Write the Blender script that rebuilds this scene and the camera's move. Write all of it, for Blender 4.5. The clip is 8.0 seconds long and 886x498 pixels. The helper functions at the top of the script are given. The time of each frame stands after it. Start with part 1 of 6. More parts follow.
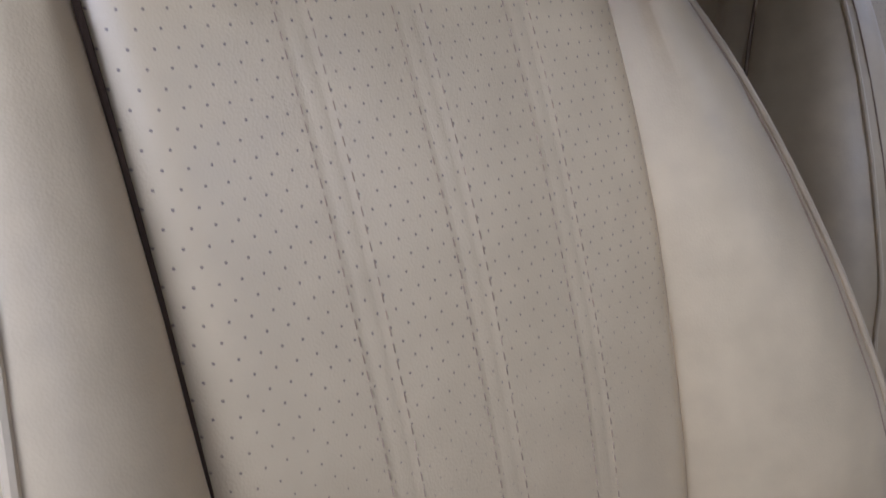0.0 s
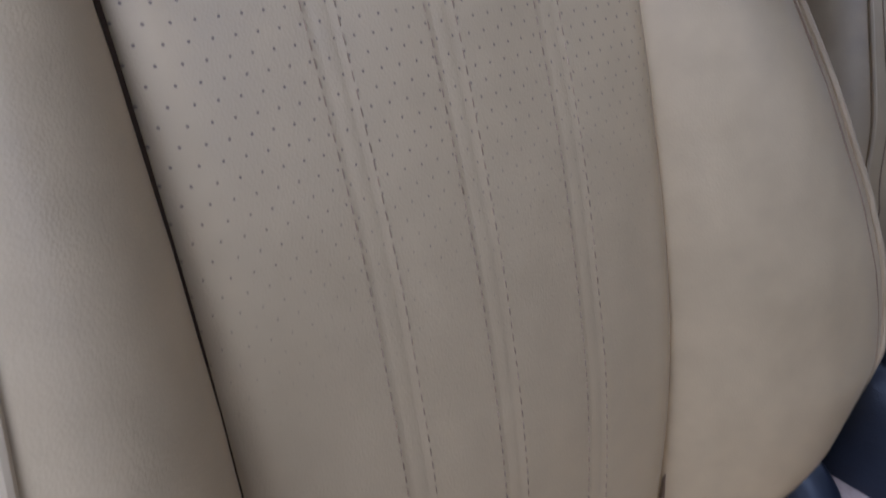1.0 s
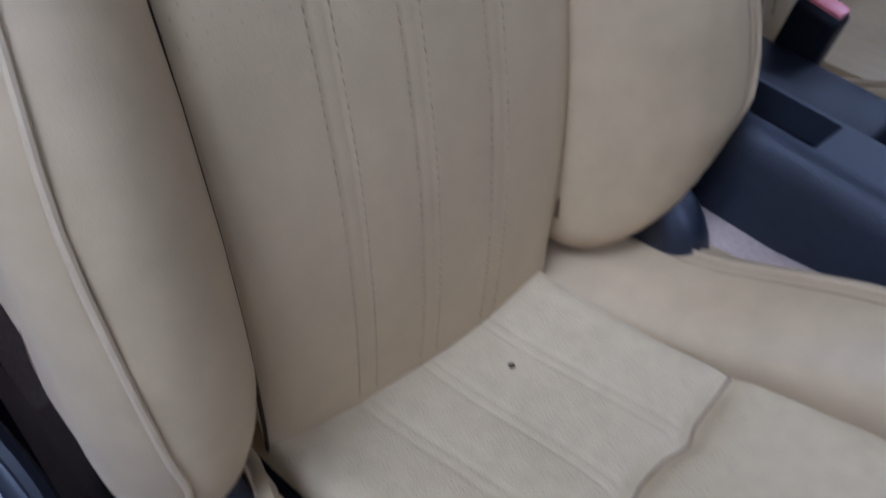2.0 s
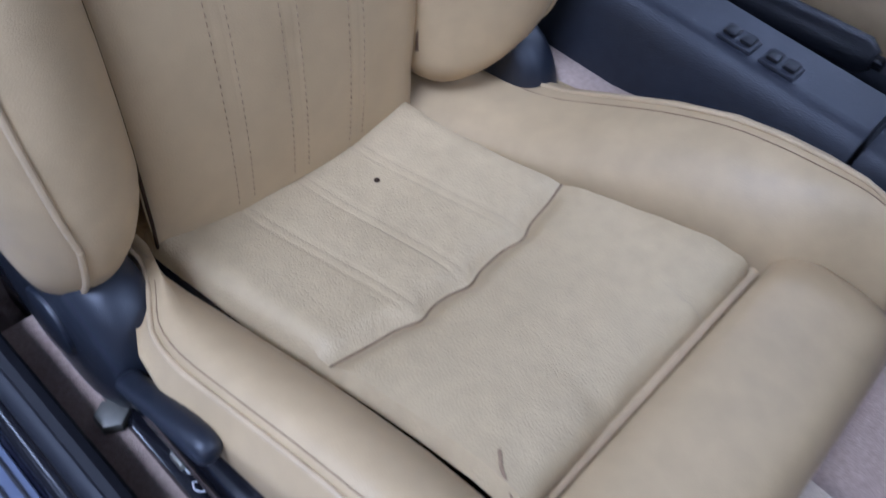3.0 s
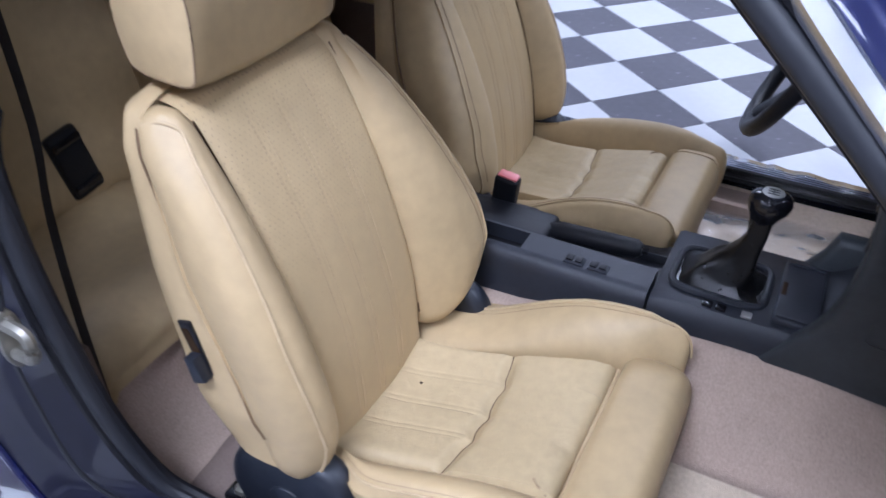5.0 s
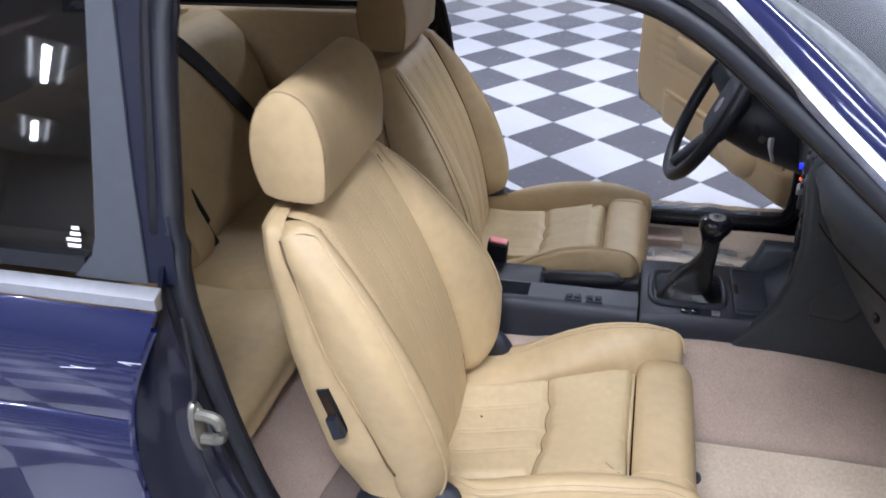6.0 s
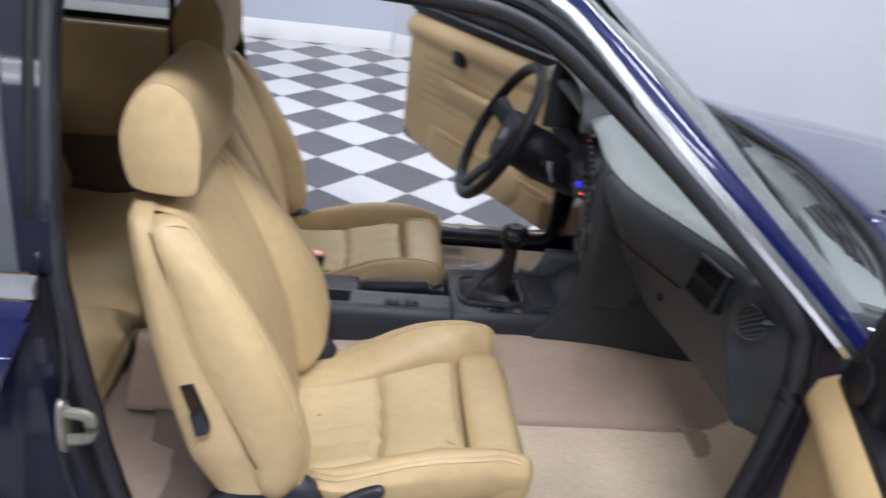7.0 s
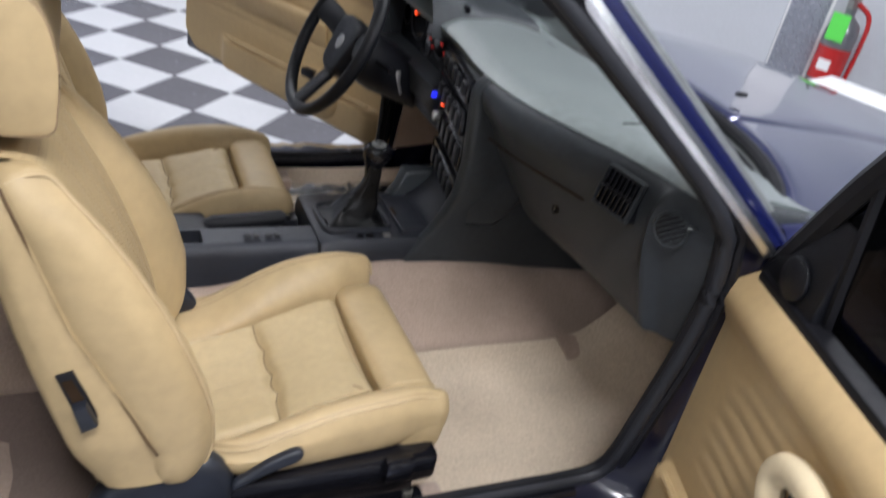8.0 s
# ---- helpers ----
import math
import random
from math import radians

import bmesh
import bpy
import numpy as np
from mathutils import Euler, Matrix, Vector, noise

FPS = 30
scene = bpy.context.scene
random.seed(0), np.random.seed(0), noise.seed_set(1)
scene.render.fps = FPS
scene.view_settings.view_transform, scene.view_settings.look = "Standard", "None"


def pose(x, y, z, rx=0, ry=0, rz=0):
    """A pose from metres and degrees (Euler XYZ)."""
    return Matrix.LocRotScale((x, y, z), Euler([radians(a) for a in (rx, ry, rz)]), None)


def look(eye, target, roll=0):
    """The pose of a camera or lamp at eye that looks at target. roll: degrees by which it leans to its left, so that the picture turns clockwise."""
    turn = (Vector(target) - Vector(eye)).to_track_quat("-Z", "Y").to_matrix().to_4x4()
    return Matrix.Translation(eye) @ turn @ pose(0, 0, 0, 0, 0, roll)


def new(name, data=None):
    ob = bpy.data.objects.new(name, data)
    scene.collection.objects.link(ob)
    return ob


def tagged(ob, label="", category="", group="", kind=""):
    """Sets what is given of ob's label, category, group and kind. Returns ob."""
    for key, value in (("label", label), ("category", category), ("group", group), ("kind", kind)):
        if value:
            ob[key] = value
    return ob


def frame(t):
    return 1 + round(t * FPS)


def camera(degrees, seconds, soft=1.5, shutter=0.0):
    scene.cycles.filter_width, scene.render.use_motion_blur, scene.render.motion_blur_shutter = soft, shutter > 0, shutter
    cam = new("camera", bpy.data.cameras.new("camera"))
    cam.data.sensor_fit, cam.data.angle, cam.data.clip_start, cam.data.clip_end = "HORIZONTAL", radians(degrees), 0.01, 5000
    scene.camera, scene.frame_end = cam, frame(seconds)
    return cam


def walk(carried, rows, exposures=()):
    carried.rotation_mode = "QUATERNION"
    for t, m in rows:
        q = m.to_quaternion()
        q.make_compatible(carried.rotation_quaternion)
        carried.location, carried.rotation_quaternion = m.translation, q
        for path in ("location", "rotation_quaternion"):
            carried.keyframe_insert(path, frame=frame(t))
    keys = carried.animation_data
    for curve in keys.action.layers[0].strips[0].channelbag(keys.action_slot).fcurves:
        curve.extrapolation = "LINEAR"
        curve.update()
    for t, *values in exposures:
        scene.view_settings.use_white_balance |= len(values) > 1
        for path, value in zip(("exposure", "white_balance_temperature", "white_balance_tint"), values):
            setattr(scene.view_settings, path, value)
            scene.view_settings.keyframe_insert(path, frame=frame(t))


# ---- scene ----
cam = camera(58.3, 8.0, soft=1.6, shutter=0.5)
PATH = [
    (0, (0.205, -0.631, 0.961), (-1.178, 0.542, 0.119), 3.1),
    (0.5, (0.211, -0.628, 0.941), (-1.136, 0.518, 0.007), 2.8),
    (1, (0.226, -0.632, 0.902), (-1.07, 0.494, -0.123), 2.7),
    (1.5, (0.253, -0.654, 0.914), (-0.916, 0.419, -0.304), 3.5),
    (2, (0.298, -0.675, 0.919), (-0.654, 0.358, -0.505), 7.5),
    (2.2, (0.319, -0.682, 0.92), (-0.558, 0.355, -0.549), 8.5),
    (3.3, (0.441, -0.753, 0.975), (-0.217, 0.304, -0.59), 13.5),
    (3.5, (0.465, -0.795, 1.029), (-0.201, 0.308, -0.501), 12.2),
    (4, (0.517, -0.934, 1.148), (-0.2, 0.351, -0.206), 8.1),
    (4.5, (0.547, -1.032, 1.279), (-0.24, 0.336, 0.05), 6.1),
    (4.7, (0.543, -1.058, 1.316), (-0.243, 0.32, 0.098), 4.0),
    (5.8, (0.39, -1.465, 1.471), (-0.093, 0.174, 0.431), -3.2),
    (6, (0.341, -1.495, 1.492), (-0.105, 0.173, 0.483), -2.2),
    (6.5, (0.245, -1.594, 1.486), (0.039, 0.174, 0.573), 2.0),
    (7, (0.147, -1.645, 1.458), (0.372, 0.14, 0.584), 7.4),
    (7.5, (0.049, -1.572, 1.415), (0.71, 0.129, 0.599), 10.9),
    (8, (-0.057, -1.468, 1.39), (0.761, 0.07, 0.408), 12.2),
]
walk(cam, [(t, look(eye, target, roll)) for t, eye, target, roll in PATH],
     exposures=[(0.0, -0.27, 4840, 22), (0.5, -0.42, 4780, 22), (1.0, -0.68, 4770, 23), (1.5, -0.48, 4650, 22), (2.0, -0.6, 4640, 21), (3.5, -0.1, 4830, 21), (4.0, -0.05, 4880, 20), (4.5, 0.1, 5080, 20), (6.5, 0.25, 6100, 15), (8.0, 0.02, 6400, 13)])

# ---------------------------------------------------------------- light
world = bpy.data.worlds.new("room_world")
scene.world = world
world.use_nodes = True
world.node_tree.nodes["Background"].inputs[0].default_value = (0.62, 0.66, 0.75, 1)
world.node_tree.nodes["Background"].inputs[1].default_value = 0.05


def area_lamp(name, eye, target, sx, sy, watts, colour=(0.93, 0.96, 1.0)):
    d = bpy.data.lights.new(name, "AREA")
    d.shape, d.size, d.size_y, d.energy, d.color = "RECTANGLE", sx, sy, watts, colour
    ob = new(name, d)
    ob.matrix_world = look(eye, target)
    return ob


CEIL = 3.1
LAMPS = [(-2.0, -2.45, 27), (0.2, -2.0, 110), (2.4, -2.45, 40), (-2.0, -5.0, 16), (0.2, -5.0, 20), (2.4, -5.0, 24), (-4.8, -5.6, 60), (-6.8, -7.9, 60), (-2.2, 0.2, 40), (2.6, 0.4, 55), (-1.4, 2.8, 37), (0.6, 2.8, 70)]
for lx, ly, power in LAMPS:
    far = lx < -4
    lamp = area_lamp("tube_light", (lx, ly, CEIL - 0.09), (lx, ly, 0), 1.2, 0.06 if far else 0.4, power)
    if far:
        lamp.matrix_world = lamp.matrix_world @ Matrix.Rotation(radians(50), 4, "Z")


# ---------------------------------------------------------------- materials
def material(name, colour, rough=0.5, metal=0.0, spread=0.12, scale=8.0, grain=0.0, grain_scale=400.0, coat=0.0, spec=0.5, fine=60.0, rough_spread=0.1, sheen=0.0, wrinkle=0.0):
    """Two scales of colour variation and a fine bump."""
    m = bpy.data.materials.new(name)
    m.use_nodes = True
    nt = m.node_tree
    b = nt.nodes["Principled BSDF"]
    b.inputs["Roughness"].default_value, b.inputs["Metallic"].default_value = rough, metal
    b.inputs["Coat Weight"].default_value, b.inputs["Specular IOR Level"].default_value = coat, spec
    b.inputs["Coat Roughness"].default_value = 0.03
    b.inputs["Sheen Weight"].default_value = sheen
    tc = nt.nodes.new("ShaderNodeTexCoord")
    n1, n2 = nt.nodes.new("ShaderNodeTexNoise"), nt.nodes.new("ShaderNodeTexNoise")
    n1.inputs["Scale"].default_value, n2.inputs["Scale"].default_value = scale, fine
    n1.inputs["Detail"].default_value, n2.inputs["Detail"].default_value = 3, 4
    add = nt.nodes.new("ShaderNodeMath")
    add.operation = "ADD"
    ramp = nt.nodes.new("ShaderNodeMapRange")
    ramp.inputs["From Min"].default_value, ramp.inputs["From Max"].default_value = 0.6, 1.4
    ramp.inputs["To Min"].default_value, ramp.inputs["To Max"].default_value = 1 - spread, 1 + spread
    mul = nt.nodes.new("ShaderNodeVectorMath")
    mul.operation = "SCALE"
    mul.inputs[0].default_value = colour
    for n in (n1, n2):
        nt.links.new(tc.outputs["Object"], n.inputs["Vector"])
    nt.links.new(n1.outputs["Fac"], add.inputs[0])
    nt.links.new(n2.outputs["Fac"], add.inputs[1])
    nt.links.new(add.outputs[0], ramp.inputs["Value"])
    nt.links.new(ramp.outputs[0], mul.inputs["Scale"])
    nt.links.new(mul.outputs[0], b.inputs["Base Color"])
    rr = nt.nodes.new("ShaderNodeMapRange")
    rr.inputs["From Min"].default_value, rr.inputs["From Max"].default_value = 0.3, 0.7
    rr.inputs["To Min"].default_value, rr.inputs["To Max"].default_value = max(0.01, rough - rough_spread * rough), min(1, rough + rough_spread * rough)
    nt.links.new(n2.outputs["Fac"], rr.inputs["Value"])
    nt.links.new(rr.outputs[0], b.inputs["Roughness"])
    if grain:
        v = nt.nodes.new("ShaderNodeTexVoronoi")
        v.inputs["Scale"].default_value = grain_scale
        bump = nt.nodes.new("ShaderNodeBump")
        bump.inputs["Strength"].default_value, bump.inputs["Distance"].default_value = grain, 0.0006
        nt.links.new(tc.outputs["Object"], v.inputs["Vector"])
        nt.links.new(v.outputs["Distance"], bump.inputs["Height"])
        if wrinkle:
            n3 = nt.nodes.new("ShaderNodeTexNoise")
            n3.inputs["Scale"].default_value, n3.inputs["Detail"].default_value, n3.inputs["Distortion"].default_value = 32, 3, 1.2
            fold = nt.nodes.new("ShaderNodeBump")
            fold.inputs["Strength"].default_value, fold.inputs["Distance"].default_value = wrinkle, 0.004
            nt.links.new(tc.outputs["Object"], n3.inputs["Vector"])
            nt.links.new(n3.outputs["Fac"], fold.inputs["Height"])
            nt.links.new(fold.outputs[0], bump.inputs["Normal"])
        nt.links.new(bump.outputs[0], b.inputs["Normal"])
    return m


def perforated(m):
    """Punches staggered rows of small dark holes into a leather, in the plane of object y and z."""
    nt = m.node_tree
    b = nt.nodes["Principled BSDF"]
    tc = nt.nodes.new("ShaderNodeTexCoord")
    sep = nt.nodes.new("ShaderNodeSeparateXYZ")
    nt.links.new(tc.outputs["Object"], sep.inputs[0])

    def op(kind, a, c=None):
        n = nt.nodes.new("ShaderNodeMath")
        n.operation = kind
        for k, v in ((0, a), (1, c)):
            if v is None:
                continue
            if isinstance(v, (int, float)):
                n.inputs[k].default_value = v
            else:
                nt.links.new(v, n.inputs[k])
        return n.outputs[0]

    py, pz = 0.0085, 0.0125
    lat = []
    for oy, oz in ((0, 0), (0.5, 0.5)):
        fy = op("SUBTRACT", op("FRACT", op("ADD", op("DIVIDE", sep.outputs[1], py), 50 + oy)), 0.5)
        fz = op("SUBTRACT", op("FRACT", op("ADD", op("DIVIDE", sep.outputs[2], pz), 50 + oz)), 0.5)
        dy, dz = op("MULTIPLY", fy, py), op("MULTIPLY", fz, pz)
        lat.append(op("SQRT", op("ADD", op("MULTIPLY", dy, dy), op("MULTIPLY", dz, dz))))
    d = op("MINIMUM", lat[0], lat[1])
    grow = nt.nodes.new("ShaderNodeMapRange")
    grow.inputs["From Min"].default_value, grow.inputs["From Max"].default_value = 0.36, 0.5
    grow.inputs["To Min"].default_value, grow.inputs["To Max"].default_value = 0.0, 0.00056
    nt.links.new(sep.outputs[2], grow.inputs["Value"])
    hole = op("LESS_THAN", d, grow.outputs[0])
    mix = nt.nodes.new("ShaderNodeMix")
    mix.data_type = "RGBA"
    old = b.inputs["Base Color"].links[0].from_socket
    nt.links.new(old, mix.inputs["A"])
    mix.inputs["B"].default_value = (0.16, 0.11, 0.07, 1)
    nt.links.new(hole, mix.inputs["Factor"])
    nt.links.new(mix.outputs["Result"], b.inputs["Base Color"])
    return m


def glass(name, tint=(1, 1, 1), dark=0.0, ior=1.5, rough=0.02):
    m = bpy.data.materials.new(name)
    m.use_nodes = True
    nt = m.node_tree
    b = nt.nodes["Principled BSDF"]
    nt.nodes.remove(b)
    out = nt.nodes["Material Output"]
    tr, gl, mix, fr = (nt.nodes.new("ShaderNode" + k) for k in ("BsdfTransparent", "BsdfGlossy", "MixShader", "Fresnel"))
    tr.inputs[0].default_value = (*[c * (1 - dark) for c in tint], 1)
    gl.inputs["Roughness"].default_value = rough
    fr.inputs[0].default_value = ior
    nt.links.new(fr.outputs[0], mix.inputs[0])
    nt.links.new(tr.outputs[0], mix.inputs[1])
    nt.links.new(gl.outputs[0], mix.inputs[2])
    nt.links.new(mix.outputs[0], out.inputs[0])
    return m


def glow(name, colour, strength):
    m = bpy.data.materials.new(name)
    m.use_nodes = True
    b = m.node_tree.nodes["Principled BSDF"]
    b.inputs["Base Color"].default_value = (*colour, 1)
    b.inputs["Emission Color"].default_value = (*colour, 1)
    b.inputs["Emission Strength"].default_value = strength
    return m


TAN = (0.43, 0.317, 0.168)
LEATHER = material("tan_leather", TAN, 0.5, spread=0.11, scale=7, grain=0.16, grain_scale=900, fine=45, spec=0.4, wrinkle=0.07)
LEATHER_PERF = perforated(material("perforated_tan_leather", TAN, 0.46, spread=0.08, scale=7, grain=0.2, grain_scale=900, fine=45, spec=0.4))
LEATHER_OLD = material("creased_tan_leather", (0.45, 0.346, 0.192), 0.5, spread=0.1, scale=10, grain=0.6, grain_scale=600, fine=70, spec=0.35, wrinkle=0.3)
PIPING = material("tan_piping", (0.465, 0.35, 0.2), 0.5, spread=0.12, scale=20, spec=0.35)
THREAD = material("brown_thread", (0.245, 0.165, 0.092), 0.8, spread=0.2, scale=80)
SEAM = material("dark_brown_seam", (0.13, 0.082, 0.045), 0.85, spread=0.3, scale=60, spec=0.2)
GAP = material("dark_gap", (0.035, 0.021, 0.012), 0.95, spread=0.2, scale=40, spec=0.05)
DOOR_TAN = material("tan_door_vinyl", (0.47, 0.335, 0.17), 0.5, spread=0.08, scale=6, grain=0.3, grain_scale=700, spec=0.35)
CARPET = material("brown_carpet", (0.38, 0.287, 0.228), 0.97, spread=0.26, scale=6, grain=0.9, grain_scale=700, fine=260, spec=0.1, sheen=0.25)
# the brown carpet again, its colour darkened to stand in for shade
CARPET_SHADED = material("shaded_brown_carpet", (0.2, 0.152, 0.128), 0.97, spread=0.2, scale=6, grain=0.9, grain_scale=700, fine=260, spec=0.1)
UNDERLAY = material("beige_floor_mat", (0.5, 0.41, 0.31), 0.9, spread=0.2, scale=5, grain=0.6, grain_scale=500, fine=150, spec=0.15)
BLACK = material("black_grained_plastic", (0.008, 0.0085, 0.011), 0.38, spread=0.2, scale=9, grain=0.5, grain_scale=800, fine=90, spec=0.24)
DASH = material("charcoal_dash_vinyl", (0.029, 0.033, 0.037), 0.42, spread=0.25, scale=6, grain=0.6, grain_scale=600, fine=80, spec=0.3)
# dash vinyl in a paler grey: light from the windscreen put into the colour
DASH_TOP_LIT = material("lightened_dash_top", (0.15, 0.17, 0.168), 0.42, spread=0.2, scale=5, grain=0.5, grain_scale=700, fine=60, spec=0.45)
SCUTTLE = material("dusty_grey_scuttle_plastic", (0.13, 0.14, 0.138), 0.4, spread=0.3, scale=14, fine=120, spec=0.5)
CONSOLE = material("blue_black_console_plastic", (0.023, 0.025, 0.032), 0.4, spread=0.2, scale=9, grain=0.5, grain_scale=800, fine=90, spec=0.32)
BOOT = material("black_boot_leather", (0.005, 0.005, 0.0055), 0.3, spread=0.25, scale=20, grain=0.3, grain_scale=500, fine=90, spec=0.3)
GLOSS_BLACK = material("gloss_black", (0.006, 0.006, 0.008), 0.14, spread=0.2, scale=10, spec=0.5)
BLUE_BLACK = material("blue_black_plastic", (0.011, 0.0135, 0.02), 0.42, spread=0.2, scale=12, grain=0.2, grain_scale=900, spec=0.5)
RUBBER = material("grey_rubber_seal", (0.015, 0.016, 0.02), 0.5, spread=0.2, scale=14, fine=90, spec=0.4)
RUBBER_BLACK = material("black_rubber", (0.008, 0.008, 0.01), 0.5, spread=0.2, scale=14, spec=0.22)
PAINT = material("dark_blue_paint", (0.005, 0.008, 0.062), 0.22, metal=0.3, spread=0.1, scale=3, coat=1.0, spec=0.5, fine=500)
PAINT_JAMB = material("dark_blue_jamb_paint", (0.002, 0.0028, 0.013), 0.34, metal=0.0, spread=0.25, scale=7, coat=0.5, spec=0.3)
PILLAR = material("satin_grey_pillar_trim", (0.055, 0.06, 0.07), 0.4, metal=0.2, spread=0.1, scale=5, spec=0.5)
CHROME = material("polished_chrome", (0.86, 0.87, 0.89), 0.22, metal=1.0, spread=0.05, scale=9)
DULL_TRIM = material("dulled_bright_trim", (0.5, 0.515, 0.54), 0.34, metal=0.9, spread=0.12, scale=9)
STEEL = material("worn_steel", (0.45, 0.44, 0.42), 0.4, metal=0.9, spread=0.25, scale=40, fine=200)
ZINC = material("yellowed_zinc", (0.2, 0.19, 0.16), 0.42, metal=0.6, spread=0.3, scale=40)
SCUFF = material("ribbed_grey_scuff_plate", (0.19, 0.22, 0.32), 0.32, metal=0.4, spread=0.15, scale=12)
WHITE_TILE = material("white_floor_tile", (0.54, 0.54, 0.55), 0.22, spread=0.05, scale=2.5, fine=30, spec=0.5)
DARK_TILE = material("dark_floor_tile", (0.095, 0.09, 0.1), 0.25, spread=0.14, scale=3, fine=30, spec=0.5)
WALL = material("pale_grey_wall_paint", (0.52, 0.54, 0.575), 0.75, spread=0.05, scale=1.2, fine=60, spec=0.3)
WALL_BLUE = material("cool_grey_wall_paint", (0.47, 0.50, 0.57), 0.75, spread=0.05, scale=1.2, fine=60, spec=0.3)
WHITE = material("white_paint", (0.8, 0.8, 0.8), 0.5, spread=0.04, scale=4)
CEILING = material("white_ceiling_paint", (0.75, 0.75, 0.75), 0.8, spread=0.04, scale=2)
SILVER = material("brushed_steel_cylinder", (0.3, 0.31, 0.33), 0.3, metal=0.8, spread=0.1, scale=20)
RED = material("red_enamel", (0.45, 0.02, 0.02), 0.25, spread=0.1, scale=12, coat=0.4)
GREEN = material("green_tag_paper", (0.12, 0.75, 0.1), 0.6, spread=0.05, scale=20)
DIAMOND = material("diamond_plate_aluminium", (0.62, 0.64, 0.68), 0.28, metal=0.9, spread=0.1, scale=20)
PLATE_BASE = material("dull_aluminium", (0.36, 0.38, 0.44), 0.4, metal=0.7, spread=0.15, scale=20)
PINK = material("red_release_button", (0.75, 0.22, 0.22), 0.4, spread=0.1, scale=30)
CREAM = material("cream_plastic", (0.68, 0.56, 0.36), 0.45, spread=0.06, scale=14, spec=0.4)
WEBBING = material("black_belt_webbing", (0.014, 0.012, 0.012), 0.8, spread=0.2, scale=60, grain=0.4, grain_scale=500)
HEADLINER = material("pale_headliner_cloth", (0.55, 0.53, 0.48), 0.95, spread=0.06, scale=8)
CLEAR = glass("clear_glass", (0.93, 0.97, 0.95))
TINTED = glass("tinted_glass", (0.45, 0.45, 0.42), 0.72)
DOOR_GLASS = glass("dark_door_glass", (0.3, 0.32, 0.31), 0.9, 1.1)
SMOKED = glass("smoked_glass", (0.75, 0.76, 0.74), 0.35)
PLASTIC_FILM = glass("clear_plastic_film", (0.95, 0.95, 0.96), 0.0, 1.14, 0.2)
TUBE = glow("lit_tube", (0.95, 0.98, 1.0), 9.0)
LED_BLUE = glow("blue_led", (0.02, 0.03, 1.0), 1.0)
DIM_RED = glow("dim_red_lamp", (0.6, 0.03, 0.02), 0.5)
LED_RED = glow("red_led", (1.0, 0.08, 0.02), 2.0)


# ---------------------------------------------------------------- mesh helpers
def thing(name, loc, label="", category="", group="", kind=""):
    ob = new(name)
    ob.location = loc
    ob.empty_display_size = 0.05
    bpy.context.view_layer.update()
    return tagged(ob, label, category, group, kind)


def geo_mesh(name, geo, mat, at=(0, 0, 0), smooth=True, fix=True):
    verts, faces = geo
    me = bpy.data.meshes.new(name)
    me.from_pydata([tuple(Vector(v) - Vector(at)) for v in verts], [], faces)
    if fix:
        bm = bmesh.new()
        bm.from_mesh(me)
        bmesh.ops.remove_doubles(bm, verts=bm.verts, dist=1e-6)
        bmesh.ops.recalc_face_normals(bm, faces=bm.faces)
        bm.to_mesh(me)
        bm.free()
    me.materials.append(mat)
    if smooth:
        me.polygons.foreach_set("use_smooth", [True] * len(me.polygons))
        me.set_sharp_from_angle(angle=radians(40))
    return me


def world_at(ob):
    at = Vector((0, 0, 0))
    while ob is not None:
        at += ob.location
        ob = ob.parent
    return at


def part(name, geo, mat, parent=None, label="", kind="", category="", smooth=True, fix=True):
    """One mesh, its vertices given in world metres, under a thing or a part."""
    at = world_at(parent) if parent else Vector((0, 0, 0))
    ob = new(name, geo_mesh(name, geo, mat, at, smooth, fix))
    ob.parent = parent
    return tagged(ob, label, category, kind=kind)


def turned(geo, m):
    return [tuple(m @ Vector(v)) for v in geo[0]], geo[1]


def joined(*geos):
    verts, faces = [], []
    for v, f in geos:
        n = len(verts)
        verts += list(v)
        faces += [tuple(i + n for i in q) for q in f]
    return verts, faces


def spline(pts, n=6, closed=False):
    """Catmull-Rom through points of any dimension."""
    p = [np.array(q, float) for q in pts]
    k = len(p)
    out = []
    for i in range(k if closed else k - 1):
        a = p[(i - 1) % k] if closed or i else 2 * p[0] - p[1]
        b, c = p[i], p[(i + 1) % k]
        d = p[(i + 2) % k] if closed or i + 2 < k else 2 * p[-1] - p[-2]
        for s in range(n):
            t = s / n
            out.append(0.5 * (2 * b + (c - a) * t + (2 * a - 5 * b + 4 * c - d) * t * t + (3 * b - a - 3 * c + d) * t ** 3))
    if not closed:
        out.append(p[-1])
    return [tuple(q) for q in out]


def lerp(table, x):
    xs, ys = zip(*table)
    return float(np.interp(x, xs, ys))


def sheet(rows, closed=False):
    """Faces between rows of equal length."""
    n, verts, faces = len(rows[0]), [q for r in rows for q in r], []
    for i in range(len(rows) - 1):
        for j in range(n if closed else n - 1):
            k = (j + 1) % n
            faces.append((i * n + j, i * n + k, (i + 1) * n + k, (i + 1) * n + j))
    return verts, faces


def loft(rings, caps=True):
    verts, faces = sheet(rings, True)
    if caps:
        n = len(rings[0])
        faces.append(tuple(range(n)))
        faces.append(tuple(range(len(verts) - n, len(verts))))
    return verts, faces


